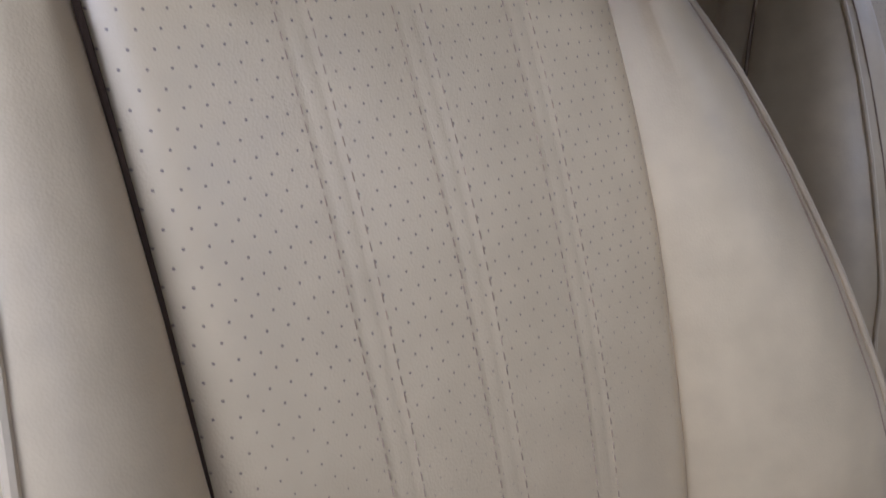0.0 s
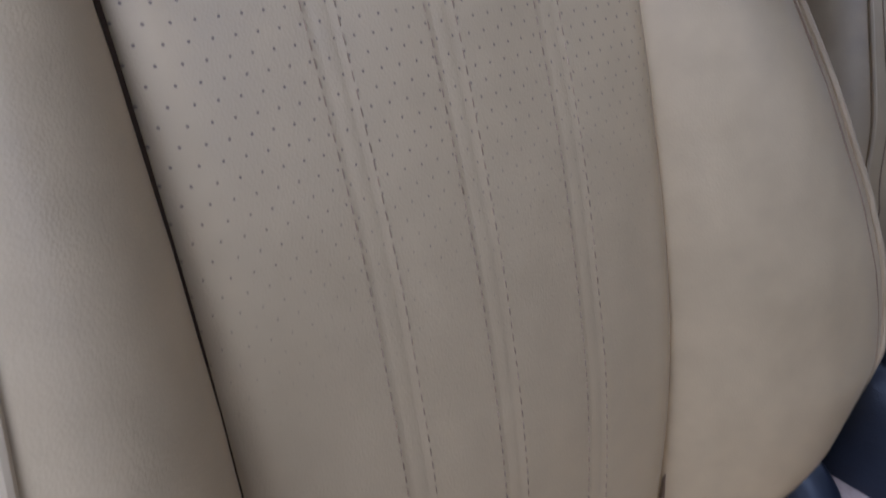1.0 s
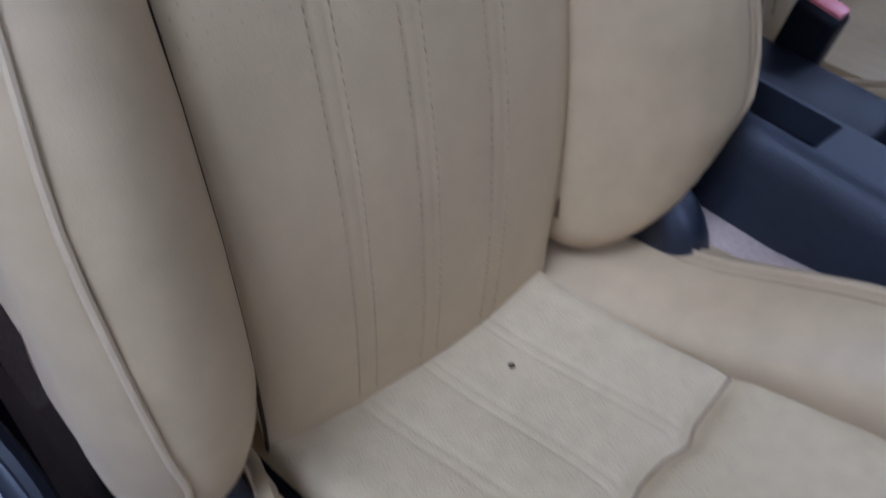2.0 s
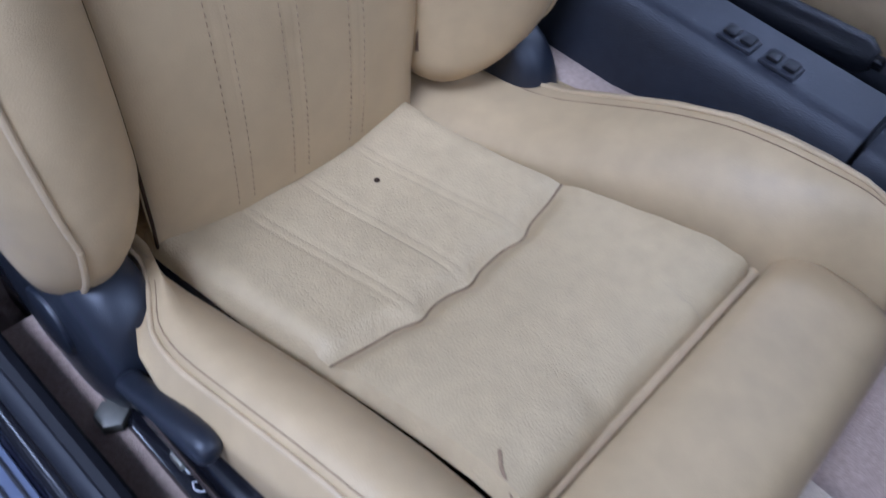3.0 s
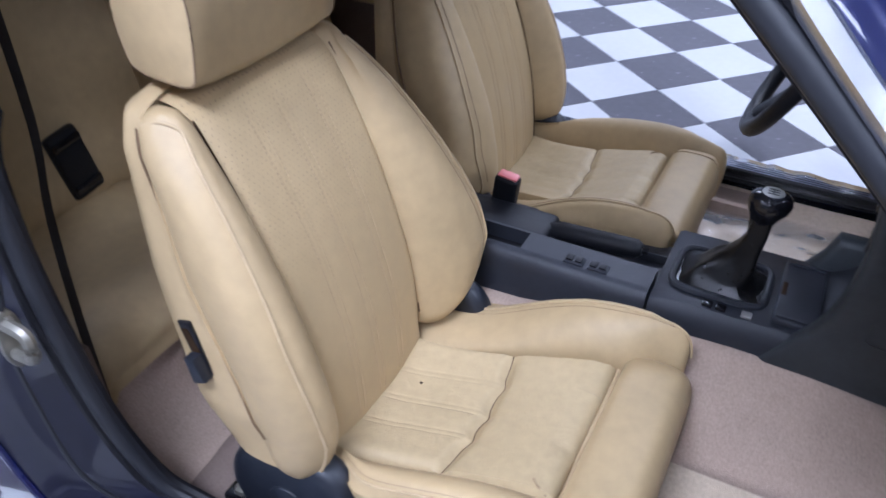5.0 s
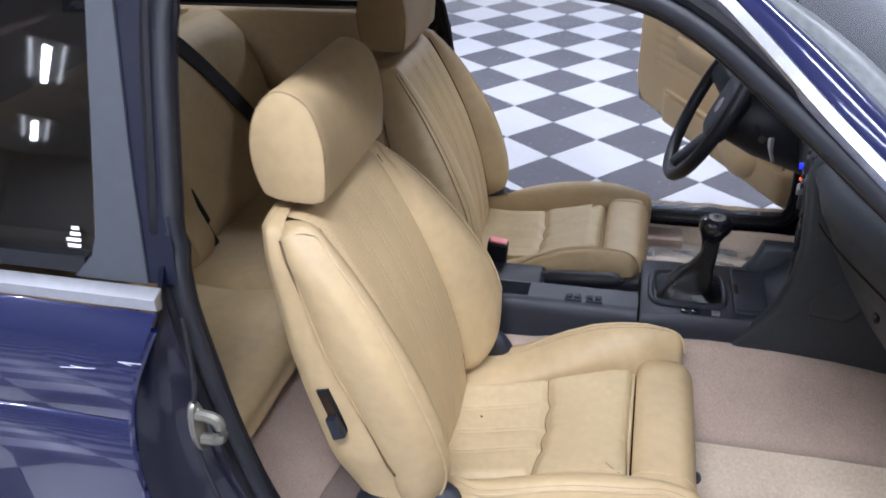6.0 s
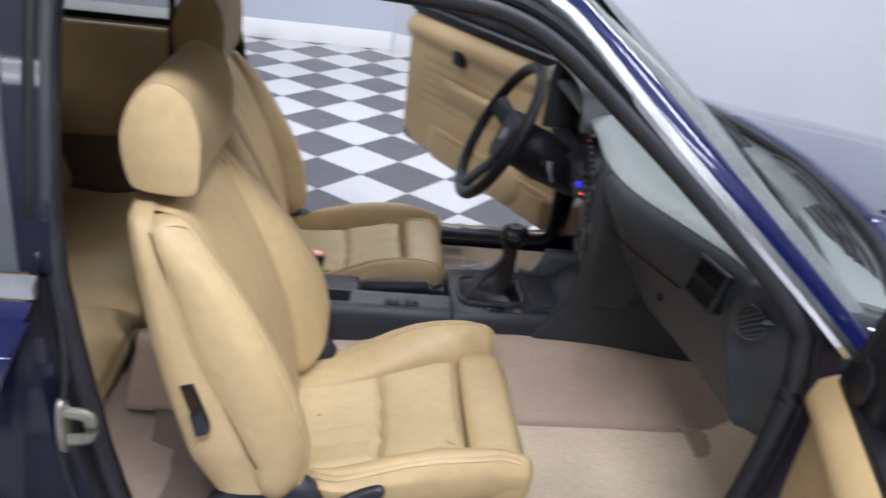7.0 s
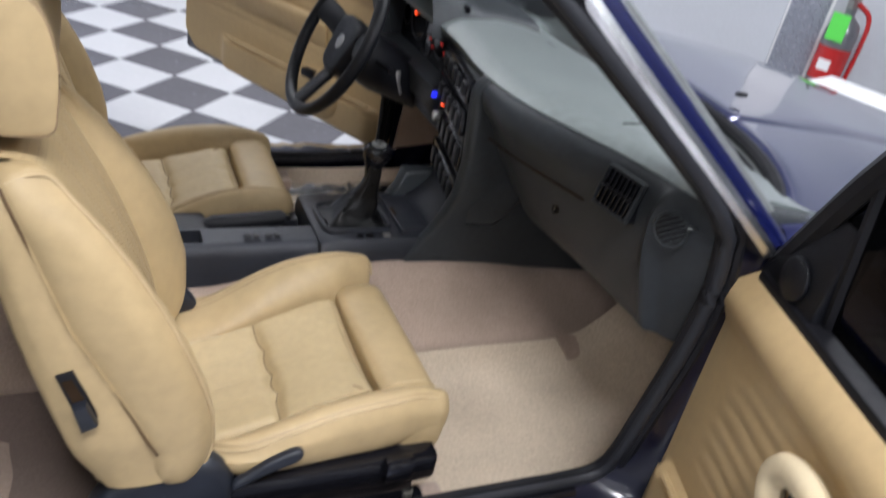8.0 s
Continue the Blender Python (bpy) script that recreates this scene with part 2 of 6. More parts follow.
def soft_ends(rings, depth, axis, steps=((0.55, 0.72), (0.85, 0.42)), both=(True, True)):
    """Rounds off a loft: shrinking rings beyond each end along an axis."""
    out = list(rings)
    for end in (0, 1):
        if not both[end]:
            continue
        ring = np.array(rings[-1 if end else 0])
        nxt = np.array(rings[-2 if end else 1])
        mid, way = ring.mean(0), np.sign(ring.mean(0)[axis] - nxt.mean(0)[axis])
        new_rings = []
        for go, size in steps:
            r = mid + (ring - mid) * size
            r[:, axis] = ring[:, axis] + way * depth * go
            new_rings.append([tuple(q) for q in r])
        out = out + new_rings if end else new_rings[::-1] + out
    return out


def solid_sheet(rows, d):
    """A sheet given thickness along the vector d."""
    n, m = len(rows[0]), len(rows)
    a, f = sheet(rows)
    b = [tuple(np.array(q) + np.array(d)) for q in a]
    k = len(a)
    faces = list(f) + [tuple(i + k for i in q[::-1]) for q in f]
    edge = list(range(n)) + [i * n + n - 1 for i in range(1, m)] + [(m - 1) * n + j for j in range(n - 2, -1, -1)] + [i * n for i in range(m - 2, 0, -1)]
    for i, j in zip(edge, edge[1:] + edge[:1]):
        faces.append((i, j, j + k, i + k))
    return list(a) + b, faces


def tube(pts, r, n=8, flat=1.0, closed=False, up=(0, 0, 1)):
    """A round or flattened cord along points."""
    p = [np.array(q, float) for q in pts]
    rings = []
    for i, q in enumerate(p):
        a, b = p[max(i - 1, 0)] if not closed else p[i - 1], p[min(i + 1, len(p) - 1)] if not closed else p[(i + 1) % len(p)]
        w = (b - a) / (np.linalg.norm(b - a) + 1e-9)
        s = np.cross(w, np.array(up, float))
        if np.linalg.norm(s) < 1e-3:
            s = np.cross(w, np.array((1.0, 0.0, 0.0)))
        s /= np.linalg.norm(s)
        u = np.cross(s, w)
        rr = r[i] if isinstance(r, (list, tuple)) else r
        rings.append([tuple(q + rr * (math.cos(2 * math.pi * k / n) * s + flat * math.sin(2 * math.pi * k / n) * u)) for k in range(n)])
    if closed:
        rings.append(rings[0])
        return loft(rings, False)
    return loft(rings)


def ribbon(pts, way, thick):
    """A band along points: way is its width vector, thick the vector of its thickness."""
    w, h = np.array(way, float), np.array(thick, float)
    return loft([[tuple(np.array(q) + a * w + b * h) for a, b in ((-0.5, 0), (0.5, 0), (0.5, 1), (-0.5, 1))] for q in pts])


def box(x0, x1, y0, y1, z0, z1, r=0.004, seg=2):
    """A box with rounded edges."""
    bm = bmesh.new()
    bmesh.ops.create_cube(bm, size=1)
    for v in bm.verts:
        v.co = ((x0 + x1) / 2 + v.co.x * (x1 - x0), (y0 + y1) / 2 + v.co.y * (y1 - y0), (z0 + z1) / 2 + v.co.z * (z1 - z0))
    if r:
        bmesh.ops.bevel(bm, geom=bm.edges[:], offset=min(r, 0.45 * min(x1 - x0, y1 - y0, z1 - z0)), segments=seg, affect="EDGES", profile=0.5)
    bm.verts.index_update()
    out = [tuple(v.co) for v in bm.verts], [tuple(v.index for v in f.verts) for f in bm.faces]
    bm.free()
    return out


def slab(outline, axis, a, b, r=0.004, seg=2):
    """A flat outline in the two other axes, extruded from a to b along an axis, edges rounded."""
    bm = bmesh.new()

    def place(p, d):
        q = list(p)
        q.insert(axis, d)
        return q

    lo, hi = [bm.verts.new(place(p, a)) for p in outline], [bm.verts.new(place(p, b)) for p in outline]
    n = len(outline)
    f1, f2 = bm.faces.new(lo), bm.faces.new(hi[::-1])
    for i in range(n):
        bm.faces.new((lo[i], lo[(i + 1) % n], hi[(i + 1) % n], hi[i]))
    bmesh.ops.recalc_face_normals(bm, faces=bm.faces)
    if r:
        edges = [e for e in bm.edges if (f1 in e.link_faces) != (f2 in e.link_faces)]
        bmesh.ops.bevel(bm, geom=edges, offset=r, segments=seg, affect="EDGES", profile=0.5)
    bm.verts.index_update()
    out = [tuple(v.co) for v in bm.verts], [tuple(v.index for v in f.verts) for f in bm.faces]
    bm.free()
    return out


def disc(c, r, depth, axis=2, n=24, bevel=0.002):
    ring = [(r * math.cos(2 * math.pi * k / n), r * math.sin(2 * math.pi * k / n)) for k in range(n)]
    g = slab(ring, axis, 0, depth, bevel)
    return [tuple(np.array(v) + np.array(c)) for v in g[0]], g[1]


def smoothstep(a, b, x):
    t = min(1, max(0, (x - a) / (b - a)))
    return t * t * (3 - 2 * t)


# ---------------------------------------------------------------- the garage room
U, V = (0.758, -0.652), (-0.652, -0.758)
TILE = 0.3055
T0 = (-0.273, 2.082)


def tile_point(i, j):
    return T0[0] + TILE * (i * U[0] + j * V[0]), T0[1] + TILE * (i * U[1] + j * V[1])


CORNER = (0.35, 5.0)
EAST_END = (CORNER[0] + 9.5 * U[0], CORNER[1] + 9.5 * U[1])
ROOM = [(-8.5, 5.0), CORNER, EAST_END, (EAST_END[0], -9.5), (-8.5, -9.5)]
floor = part("floor", slab([(-8.65, 5.15), (CORNER[0] + 0.06, 5.15), (EAST_END[0] + 0.15, EAST_END[1] + 0.1), (EAST_END[0] + 0.15, -9.65), (-8.65, -9.65)], 2, -0.1, -0.006, 0),
             material("grey_screed", (0.3, 0.3, 0.31), 0.6), None, "checkered garage floor laid with glossy tiles", "structure", smooth=False)
tagged(floor, category="floor")


def wall_piece(name, a, b, mat, label, h=CEIL, thick=0.12, z0=0.0):
    a, b = np.array(a, float), np.array(b, float)
    w = (b - a) / np.linalg.norm(b - a)
    n = np.array((-w[1], w[0])) * thick
    pts = [a, b, b + n, a + n]
    ob = part(name, slab([tuple(p) for p in pts], 2, z0, h, 0), mat, None, label, "structure", smooth=False)
    return tagged(ob, category="wall")


for wname, wa, wb, wm in (("wall_north", ROOM[0], ROOM[1], WALL_BLUE), ("wall_east", ROOM[1], ROOM[2], WALL), ("wall_south_east", ROOM[2], ROOM[3], WALL),
                          ("wall_south", ROOM[3], ROOM[4], WALL), ("wall_west", ROOM[4], ROOM[0], WALL)):
    wall_piece(wname, wa, wb, wm, "plain pale grey painted garage wall")
for wa, wb in ((ROOM[0], (CORNER[0] - 0.012, CORNER[1])), ((CORNER[0] + 0.01, CORNER[1] - 0.02), ROOM[2])):
    wa, wb = np.array(wa), np.array(wb)
    d = (wb - wa) / np.linalg.norm(wb - wa)
    n = np.array((d[1], -d[0])) * 0.014
    tagged(part("baseboard", slab([tuple(wa + n * 0.15), tuple(wb + n * 0.15), tuple(wb + n), tuple(wa + n)], 2, 0, 0.15, 0.003), WHITE, None, "white painted baseboard along the wall", "structure"), category="baseboard")
tagged(part("ceiling", slab([(-8.65, 5.15), (CORNER[0] + 0.06, 5.15), (EAST_END[0] + 0.15, EAST_END[1] + 0.1), (EAST_END[0] + 0.15, -9.65), (-8.65, -9.65)], 2, CEIL, CEIL + 0.1, 0), CEILING, None,
            "plain white garage ceiling", "structure", smooth=False), category="ceiling")
for lx, ly, power in LAMPS:
    lamp = thing("ceiling_light", (lx, ly, CEIL), "white ceiling fitting with two lit fluorescent tubes", "ceiling light", "ceiling lights")
    spin = Matrix.Translation((lx, ly, 0)) @ Matrix.Rotation(radians(50 if lx < -4 else 0), 4, "Z")
    part("housing", turned(box(-0.64, 0.64, -0.28, 0.28, CEIL - 0.045, CEIL - 0.001, 0.01), spin), WHITE, lamp)
    for o in (-0.13, 0.13):
        part("tube", turned(tube([(-0.58, o, CEIL - 0.065), (0.58, o, CEIL - 0.065)], 0.013, 10), spin), TUBE, lamp, "lit white tube")


# ---------------------------------------------------------------- the front seats
def seat_back_x(z):
    h = max(z, 0.47) - 0.5
    return 0.056 - 0.079 * h - 0.619 * h * h


BULGE = [(0.42, 0.018), (0.46, 0.034), (0.5, 0.045), (0.58, 0.053), (0.66, 0.053), (0.73, 0.045), (0.79, 0.037), (0.86, 0.028), (0.915, 0.016), (0.95, 0.006)]
OUTER = [(0.42, 0.175), (0.46, 0.2), (0.52, 0.218), (0.6, 0.226), (0.7, 0.226), (0.78, 0.218), (0.85, 0.206), (0.9, 0.194), (0.95, 0.165)]
CREASE = [(0.42, 0.05), (0.53, 0.028), (0.62, -0.012), (0.77, -0.086), (0.91, -0.132), (0.95, -0.148)]
REAR = [(0.42, -0.02), (0.49, -0.05), (0.54, -0.08), (0.66, -0.118), (0.78, -0.15), (0.95, -0.182)]
PANEL_HALF = 0.131
FAR_HALF = 0.136
SEAMS = (-0.0595, 0.0, 0.0545)


def pad_relief(y):
    """Height of the padded channels between the sewn strips."""
    d = min(abs(y - q) for q in SEAMS)
    e = min(PANEL_HALF - y, y + FAR_HALF)
    if d < 0.0068:
        return -0.0004 + 0.00025 * math.cos(d / 0.0068 * math.pi)
    return 0.0006 * min(1, (d - 0.0068) / 0.02) ** 0.7 - 0.011 * max(0, 1 - e / 0.02) ** 2


def front_seat(c, dx, s, label):
    """A sports seat centred on y = c, moved dx forward; s is the sign of its outer side."""
    seat = thing("sports_seat", (dx, c, 0.29), label, "car seat", "front seats")

    def P(x, y, z):
        return (x + dx, c + s * y, z)

    # backrest panel, with sewn channels
    prof = [(seat_back_x(0.43) - 0.02, 0.43)] + [(seat_back_x(z), z) for z in np.linspace(0.45, 0.92, 36)]
    prof += [(seat_back_x(0.934) - 0.004, 0.934), (-0.112, 0.945), (-0.135, 0.95), (-0.16, 0.951)]
    ys = sorted(set(np.linspace(-FAR_HALF, PANEL_HALF, 41)) | {q + o for q in SEAMS for o in (-0.0085, -0.0068, -0.004, 0, 0.004, 0.0068, 0.0085)})
    rows = []
    for k, (x, z) in enumerate(prof):
        fade = smoothstep(0.43, 0.5, z) * (1 - smoothstep(0.91, 0.95, z))
        wide = 0.005 * smoothstep(0.47, 0.6, z) + 0.006 * smoothstep(0.7, 0.92, z)
        rows.append([P(x + pad_relief(y) * (0.35 + 0.65 * fade) + 0.004 * (1 - (y / PANEL_HALF) ** 2) + 0.0012 * noise.noise(Vector((y * 14 + s, z * 14, 3.1))), y - wide * max(0.0, -y / FAR_HALF), z) for y in ys])
    part("backrest_panel", sheet(rows), LEATHER_PERF, seat, "perforated tan leather with sewn channels", fix=False)
    # stitches
    def panel_point(y, z, up):
        x = seat_back_x(z) + pad_relief(y) + 0.004 * (1 - (y / PANEL_HALF) ** 2) + 0.0012 * noise.noise(Vector((y * 14 + s, z * 14, 3.1)))
        shift = 0.005 * smoothstep(0.47, 0.6, z) + 0.006 * smoothstep(0.7, 0.92, z)
        return P(x + up, y - shift * max(0.0, -y / FAR_HALF), z)

    geos = []
    for q in SEAMS:
        for o in (-0.0072, 0.0072):
            z, w, dzz = 0.46, 0.00055, 0.0044
            while z < 0.915:
                geos.append(([panel_point(q + o - w, z, -0.0004), panel_point(q + o + w, z, -0.0004), panel_point(q + o + w, z + dzz, -0.0004), panel_point(q + o - w, z + dzz, -0.0004),
                              panel_point(q + o, z + 0.0008, 0.0007), panel_point(q + o, z + dzz - 0.0008, 0.0007)],
                             [(0, 1, 4), (1, 2, 5, 4), (2, 3, 5), (3, 0, 4, 5)]))
                z += 0.0064
    part("stitching", joined(*geos), THREAD, seat, "rows of brown double stitching", "stuff", fix=False, smooth=False)
    def round_foot(rings, side):
        """Rounds the lower end of a bolster, more on the side of the panel."""
        low, out = np.array(rings[0]), []
        mid = low.mean(0)
        mid[1] += s * side * (0.026 if side > 0 else 0.0)
        for go, size in ((0.2, 0.98), (0.42, 0.92), (0.62, 0.82), (0.8, 0.68), (0.92, 0.5), (1.0, 0.25)):
            r = mid + (low - mid) * size
            r[:, 2] = low[:, 2] - (0.074 if side > 0 else 0.05) * go
            out.insert(0, [tuple(q) for q in r])
        return out + rings

    def lifted(q):
        """The inner bolster's foot slants up towards its outer corner."""
        return (q[0], q[1], q[2] + 0.045 * smoothstep(0.14, 0.25, abs(q[1] - c)) * (1 - smoothstep(0.5, 0.62, q[2])))

    # side bolsters of the backrest
    zs = [0.55, 0.556, 0.565, 0.58, 0.63, 0.7, 0.76, 0.82, 0.87, 0.908, 0.935]
    for side in (1, -1):
        rings, crest, crease, edge = [], [], [], []
        for z in (zs if side > 0 else [0.503, 0.525, 0.545, 0.565, 0.58, 0.595, 0.61, 0.625, 0.64, 0.655, 0.67, 0.685] + zs[5:]):
            xp, pr, wo = seat_back_x(z), lerp(BULGE, z), lerp(OUTER, z)
            if side < 0:
                wo += lerp([(0.43, 0.045), (0.5, 0.074), (0.56, 0.086), (0.62, 0.087), (0.67, 0.071), (0.75, 0.051), (0.9, 0.015), (0.98, 0.006)], z)
                pr += lerp([(0.43, 0.004), (0.6, 0.008), (0.9, 0.002)], z)
            xo = lerp(CREASE, z)
            ins = 0.016 * smoothstep(0.57, 0.68, z) * (1 - smoothstep(0.84, 0.94, z)) if side > 0 else 0.0
            yc = 0.128 + 0.66 * (wo - 0.128)
            sh = 0.004 + 0.005 * smoothstep(0.7, 0.92, z) if side < 0 else 0.0
            ring = [(xp - 0.02, 0.126 if side > 0 else 0.131), (xp + 0.3 * pr, (0.138 if side > 0 else 0.1405) + sh), (xp + 0.86 * pr, 0.128 + 0.36 * (wo - 0.128)), (xp + pr, yc), (xp + pr - 0.022, wo - 0.002),
                    (0.5 * (xp + pr - 0.02 + xo), wo + 0.005 - 0.4 * ins), (xo, wo - ins), (xo - 0.02, wo - 0.03 - ins), (xp - 0.06, 0.13)]
            line = spline(ring, 4, True)
            rings.append([P(x, side * y, z) for x, y in line])
            if side > 0:
                ki = lerp([(0.5, 12.6), (0.58, 13.2), (0.68, 13.6), (0.8, 12.8), (0.95, 12.4)], z)
                k0, kf = int(ki), ki - int(ki)
                crest.append(P(line[k0][0] * (1 - kf) + line[k0 + 1][0] * kf + 0.0008, line[k0][1] * (1 - kf) + line[k0 + 1][1] * kf + 0.0004, z))
            else:
                crest.append(P(line[14][0] + 0.0008, -line[14][1] - 0.0004, z))
                edge.append(P(line[13][0] - 0.0002, -line[13][1] + 0.0004, z))
            crease.append(P(xo + 0.001, side * (wo + 0.0015 - ins), z))
        low = np.array(rings[0])
        mid = low.mean(0)
        mid[1] += s * side * (0.026 if side > 0 else 0.0)
        foot = []
        for go, size in ((1.0, 0.3), (0.9, 0.52), (0.7, 0.76), (0.42, 0.92)):
            q = mid + (np.array(crest[0]) - mid) * size
            q[2] = low[0, 2] - (0.074 if side > 0 else 0.05) * go
            foot.append(tuple(q))
        crest = foot + crest
        if side > 0:
            a, b = np.array(crest[-1]), np.array(crease[-1])
            crest += [tuple(a * (1 - k) + b * k + np.array((0, 0, 0.011 * math.sin(math.pi * min(1, 0.12 + 0.88 * k))))) for k in (0.2, 0.45, 0.7, 0.9)]
        skin = round_foot(soft_ends(rings, 0.02, 2, both=(False, True)), side)
        if side < 0:
            skin = [[lifted(q) for q in r] for r in skin]
            crest, edge = [lifted(q) for q in crest], [lifted(q) for q in edge]
        bol = part("bolster", loft(skin), LEATHER, seat)
        if edge:
            part("piping_seam", tube(spline(edge, 3), 0.0009, 6), THREAD, bol, "sewn line beside the piping")
        part("piping", tube(spline(crest, 3), 0.0023 if side > 0 else 0.0024, 8), PIPING, bol, "thin raised tan piping")
        part("seam", tube(spline(crease, 3), 0.0021, 6), SEAM, bol, "dark sewn seam")
        # the joint between panel and bolster: a dark cord painting the crease's shade
        joint = [P(seat_back_x(z) - (0.0035 if side > 0 else 0.0035), 0.1305 if side > 0 else -0.1342 - 0.005 * smoothstep(0.47, 0.6, z) - 0.006 * smoothstep(0.7, 0.92, z), z) for z in ([0.44, 0.48] if side > 0 else [0.51]) + zs]
        part("joint", tube(spline(joint, 2), 0.0015 if side > 0 else 0.0022, 6), GAP if side > 0 else SEAM, bol, "dark cord as crease shade beside the backrest panel")
    # back shell
    rings = []
    for z in [0.488, 0.496, 0.51] + zs[1:] + [0.945]:
        wo, xo, xr, xp = max(lerp(OUTER, z), 0.216 if z < 0.6 else 0.0) - 0.002, lerp(CREASE, z), lerp(REAR, z), seat_back_x(z)
        wo -= 0.012 * smoothstep(0.57, 0.68, z) * (1 - smoothstep(0.84, 0.94, z))
        wi = wo + 0.012 + lerp([(0.43, 0.05), (0.5, 0.062), (0.6, 0.062), (0.75, 0.042), (0.9, 0.016), (0.98, 0.006)], z)
        ring = [(xo + 0.005, wo - 0.004), (xo - 0.004, wo + 0.0005), (0.5 * (xo + xr), wo + 0.002), (xr + 0.012, wo - 0.004), (xr, wo - 0.03), (xr - 0.008, 0), (xr, -wi + 0.03), (xr + 0.012, -wi + 0.004), (0.5 * (xo + xr), -wi - 0.002),
                (xo - 0.004, -wi), (xo + 0.005, -wi + 0.004), (xp - 0.05, -0.12), (xp - 0.05, 0.12)]
        rings.append([P(x, y, z) for x, y in spline(ring, 3, True)])
    part("back_shell", loft(soft_ends(rings, 0.014, 2, ((0.4, 0.94), (0.8, 0.8), (1.0, 0.55)))), LEATHER, seat, "tan leather back of the backrest")
    # headrest, tilted
    outline = [(-0.2, 0.977), (-0.211, 1.03), (-0.192, 1.086), (-0.15, 1.117), (-0.108, 1.1), (-0.091, 1.045), (-0.094, 0.985), (-0.104, 0.96), (-0.15, 0.959), (-0.185, 0.964)]
    outline = spline(outline, 4, True)
    cx, cz = -0.15, 1.04
    rings = []
    for y, k in ((-0.1285, 0.88), (-0.1265, 0.95), (-0.12, 0.99), (-0.09, 1.005), (-0.03, 1.02), (0.03, 1.02), (0.09, 1.005), (0.12, 0.99), (0.1265, 0.95), (0.1285, 0.88)):
        e = 0.012 * smoothstep(0.06, 0.125, abs(y))
        rings.append([P(cx + e + (x - cx) * k * (1.06 if x > cx else 0.86), y * 1.08 - 0.004, cz + 0.01 + e + (z - cz) * k * 1.08) for x, z in outline])
    head = part("headrest", loft(rings), LEATHER, seat, "smooth tan leather headrest")
    for side in (-1, 1):
        part("piping", tube([P(cx + 0.012 + (x - cx) * (1.018 if x > cx else 0.826), side * 0.1355 - 0.004, cz + 0.022 + (z - cz) * 1.037) for x, z in outline], 0.0014, 6, closed=True), THREAD, head, "sewn edge of the headrest")
        part("post", tube([P(-0.155, side * 0.045, 0.93), P(-0.155, side * 0.045, 0.99)], 0.007, 10), CHROME, seat, "chrome headrest post")
    # cushion panel
    base = [(0.0, 0.446), (0.06, 0.448), (0.105, 0.45), (0.17, 0.458), (0.23, 0.468), (0.29, 0.483), (0.34, 0.497), (0.365, 0.498), (0.374, 0.492)]

    near_half = [(0.0, 0.143), (0.06, 0.138), (0.14, 0.126), (0.23, 0.115), (0.3, 0.109), (0.4, 0.106), (0.52, 0.105)]
    far_half = [(0.0, 0.134), (0.08, 0.137), (0.163, 0.146), (0.235, 0.158), (0.3, 0.168), (0.36, 0.173), (0.39, 0.182), (0.42, 0.2), (0.46, 0.222)]

    def half(x, near):
        return lerp(near_half if near else far_half, x)

    xs = sorted(set(np.linspace(-0.01, 0.366, 84)) | {0.37, 0.374, 0.222, 0.226, 0.23, 0.234, 0.238})
    rows, cross = [], []
    for x0 in xs:
        row = []
        for y in ys:
            bend = 0.0055 * sum(math.exp(-((y - q) / 0.012) ** 2) for q in SEAMS) - 0.06 * y * y / 0.131
            x = x0 + bend * max(0.0, 1 - abs(x0 - 0.226) / 0.138)
            yy = y / PANEL_HALF * half(x, True) if y > 0 else y / FAR_HALF * half(x, False)
            yy -= 0.02 * smoothstep(0.03, 0.22, x) * max(0.0, 1 - (y / PANEL_HALF) ** 2)
            z = lerp(base, x) + 0.018 * (y / PANEL_HALF) ** 2
            cusp = sum(math.exp(-((y - q) / 0.012) ** 2) for q in SEAMS)
            mid = 0.226 + 0.0055 * cusp - 0.06 * y * y / 0.131
            valley = (0.007 - 0.0015 * cusp) * math.exp(-((x - mid) / 0.011) ** 2) + 0.0045 * math.exp(-((x - mid) / 0.006) ** 2)
            puff = 0.006 * math.sin(min(1, max(0, (x - mid) / 0.14)) * math.pi) ** 0.7 * (1 - (y / PANEL_HALF) ** 4)
            rear = 1 - smoothstep(mid - 0.02, mid, x)
            wrinkle = 0.0016 * noise.noise(Vector((x * 12, yy * 15 + s * 5, 1.7))) + 0.0006 * noise.noise(Vector((x * 55, yy * 40, 7)))
            front = 0.0022 * sum(math.exp(-((yy - q) / 0.004) ** 2) for q in (-0.105, -0.052, 0.008)) * smoothstep(0.315, 0.36, x)
            valley *= 1 - 0.75 * smoothstep(0.1, 0.131, -y)
            if s > 0:
                valley *= 0.6
            z += pad_relief(y) * (2.4 if s < 0 else 0.9) * rear - valley + puff - front + wrinkle * (0.6 + 0.8 * smoothstep(0.25, 0.36, x))
            z -= 0.014 * max(0, 1 - (PANEL_HALF - abs(y)) / 0.008) ** 2
            row.append(P(x, yy, z))
            if x0 == 0.226 and abs(y) < 0.127:
                cross.append(P(x, yy, z + 0.0004))
        rows.append(row)
    last = rows[-1]
    rows.append([(q[0] + 0.004, q[1], q[2] - 0.012) for q in last])
    rows.append([(q[0] + 0.001, q[1], q[2] - 0.03) for q in last])
    rows.append([(q[0] + 0.002, q[1], 0.41) for q in last])
    part("cushion", sheet(rows), LEATHER_OLD, seat, "creased tan leather seat cushion with a cross seam", fix=False)
    part("cross_seam", tube(cross, 0.001, 6), SEAM, seat, "dark sewn seam across the cushion")
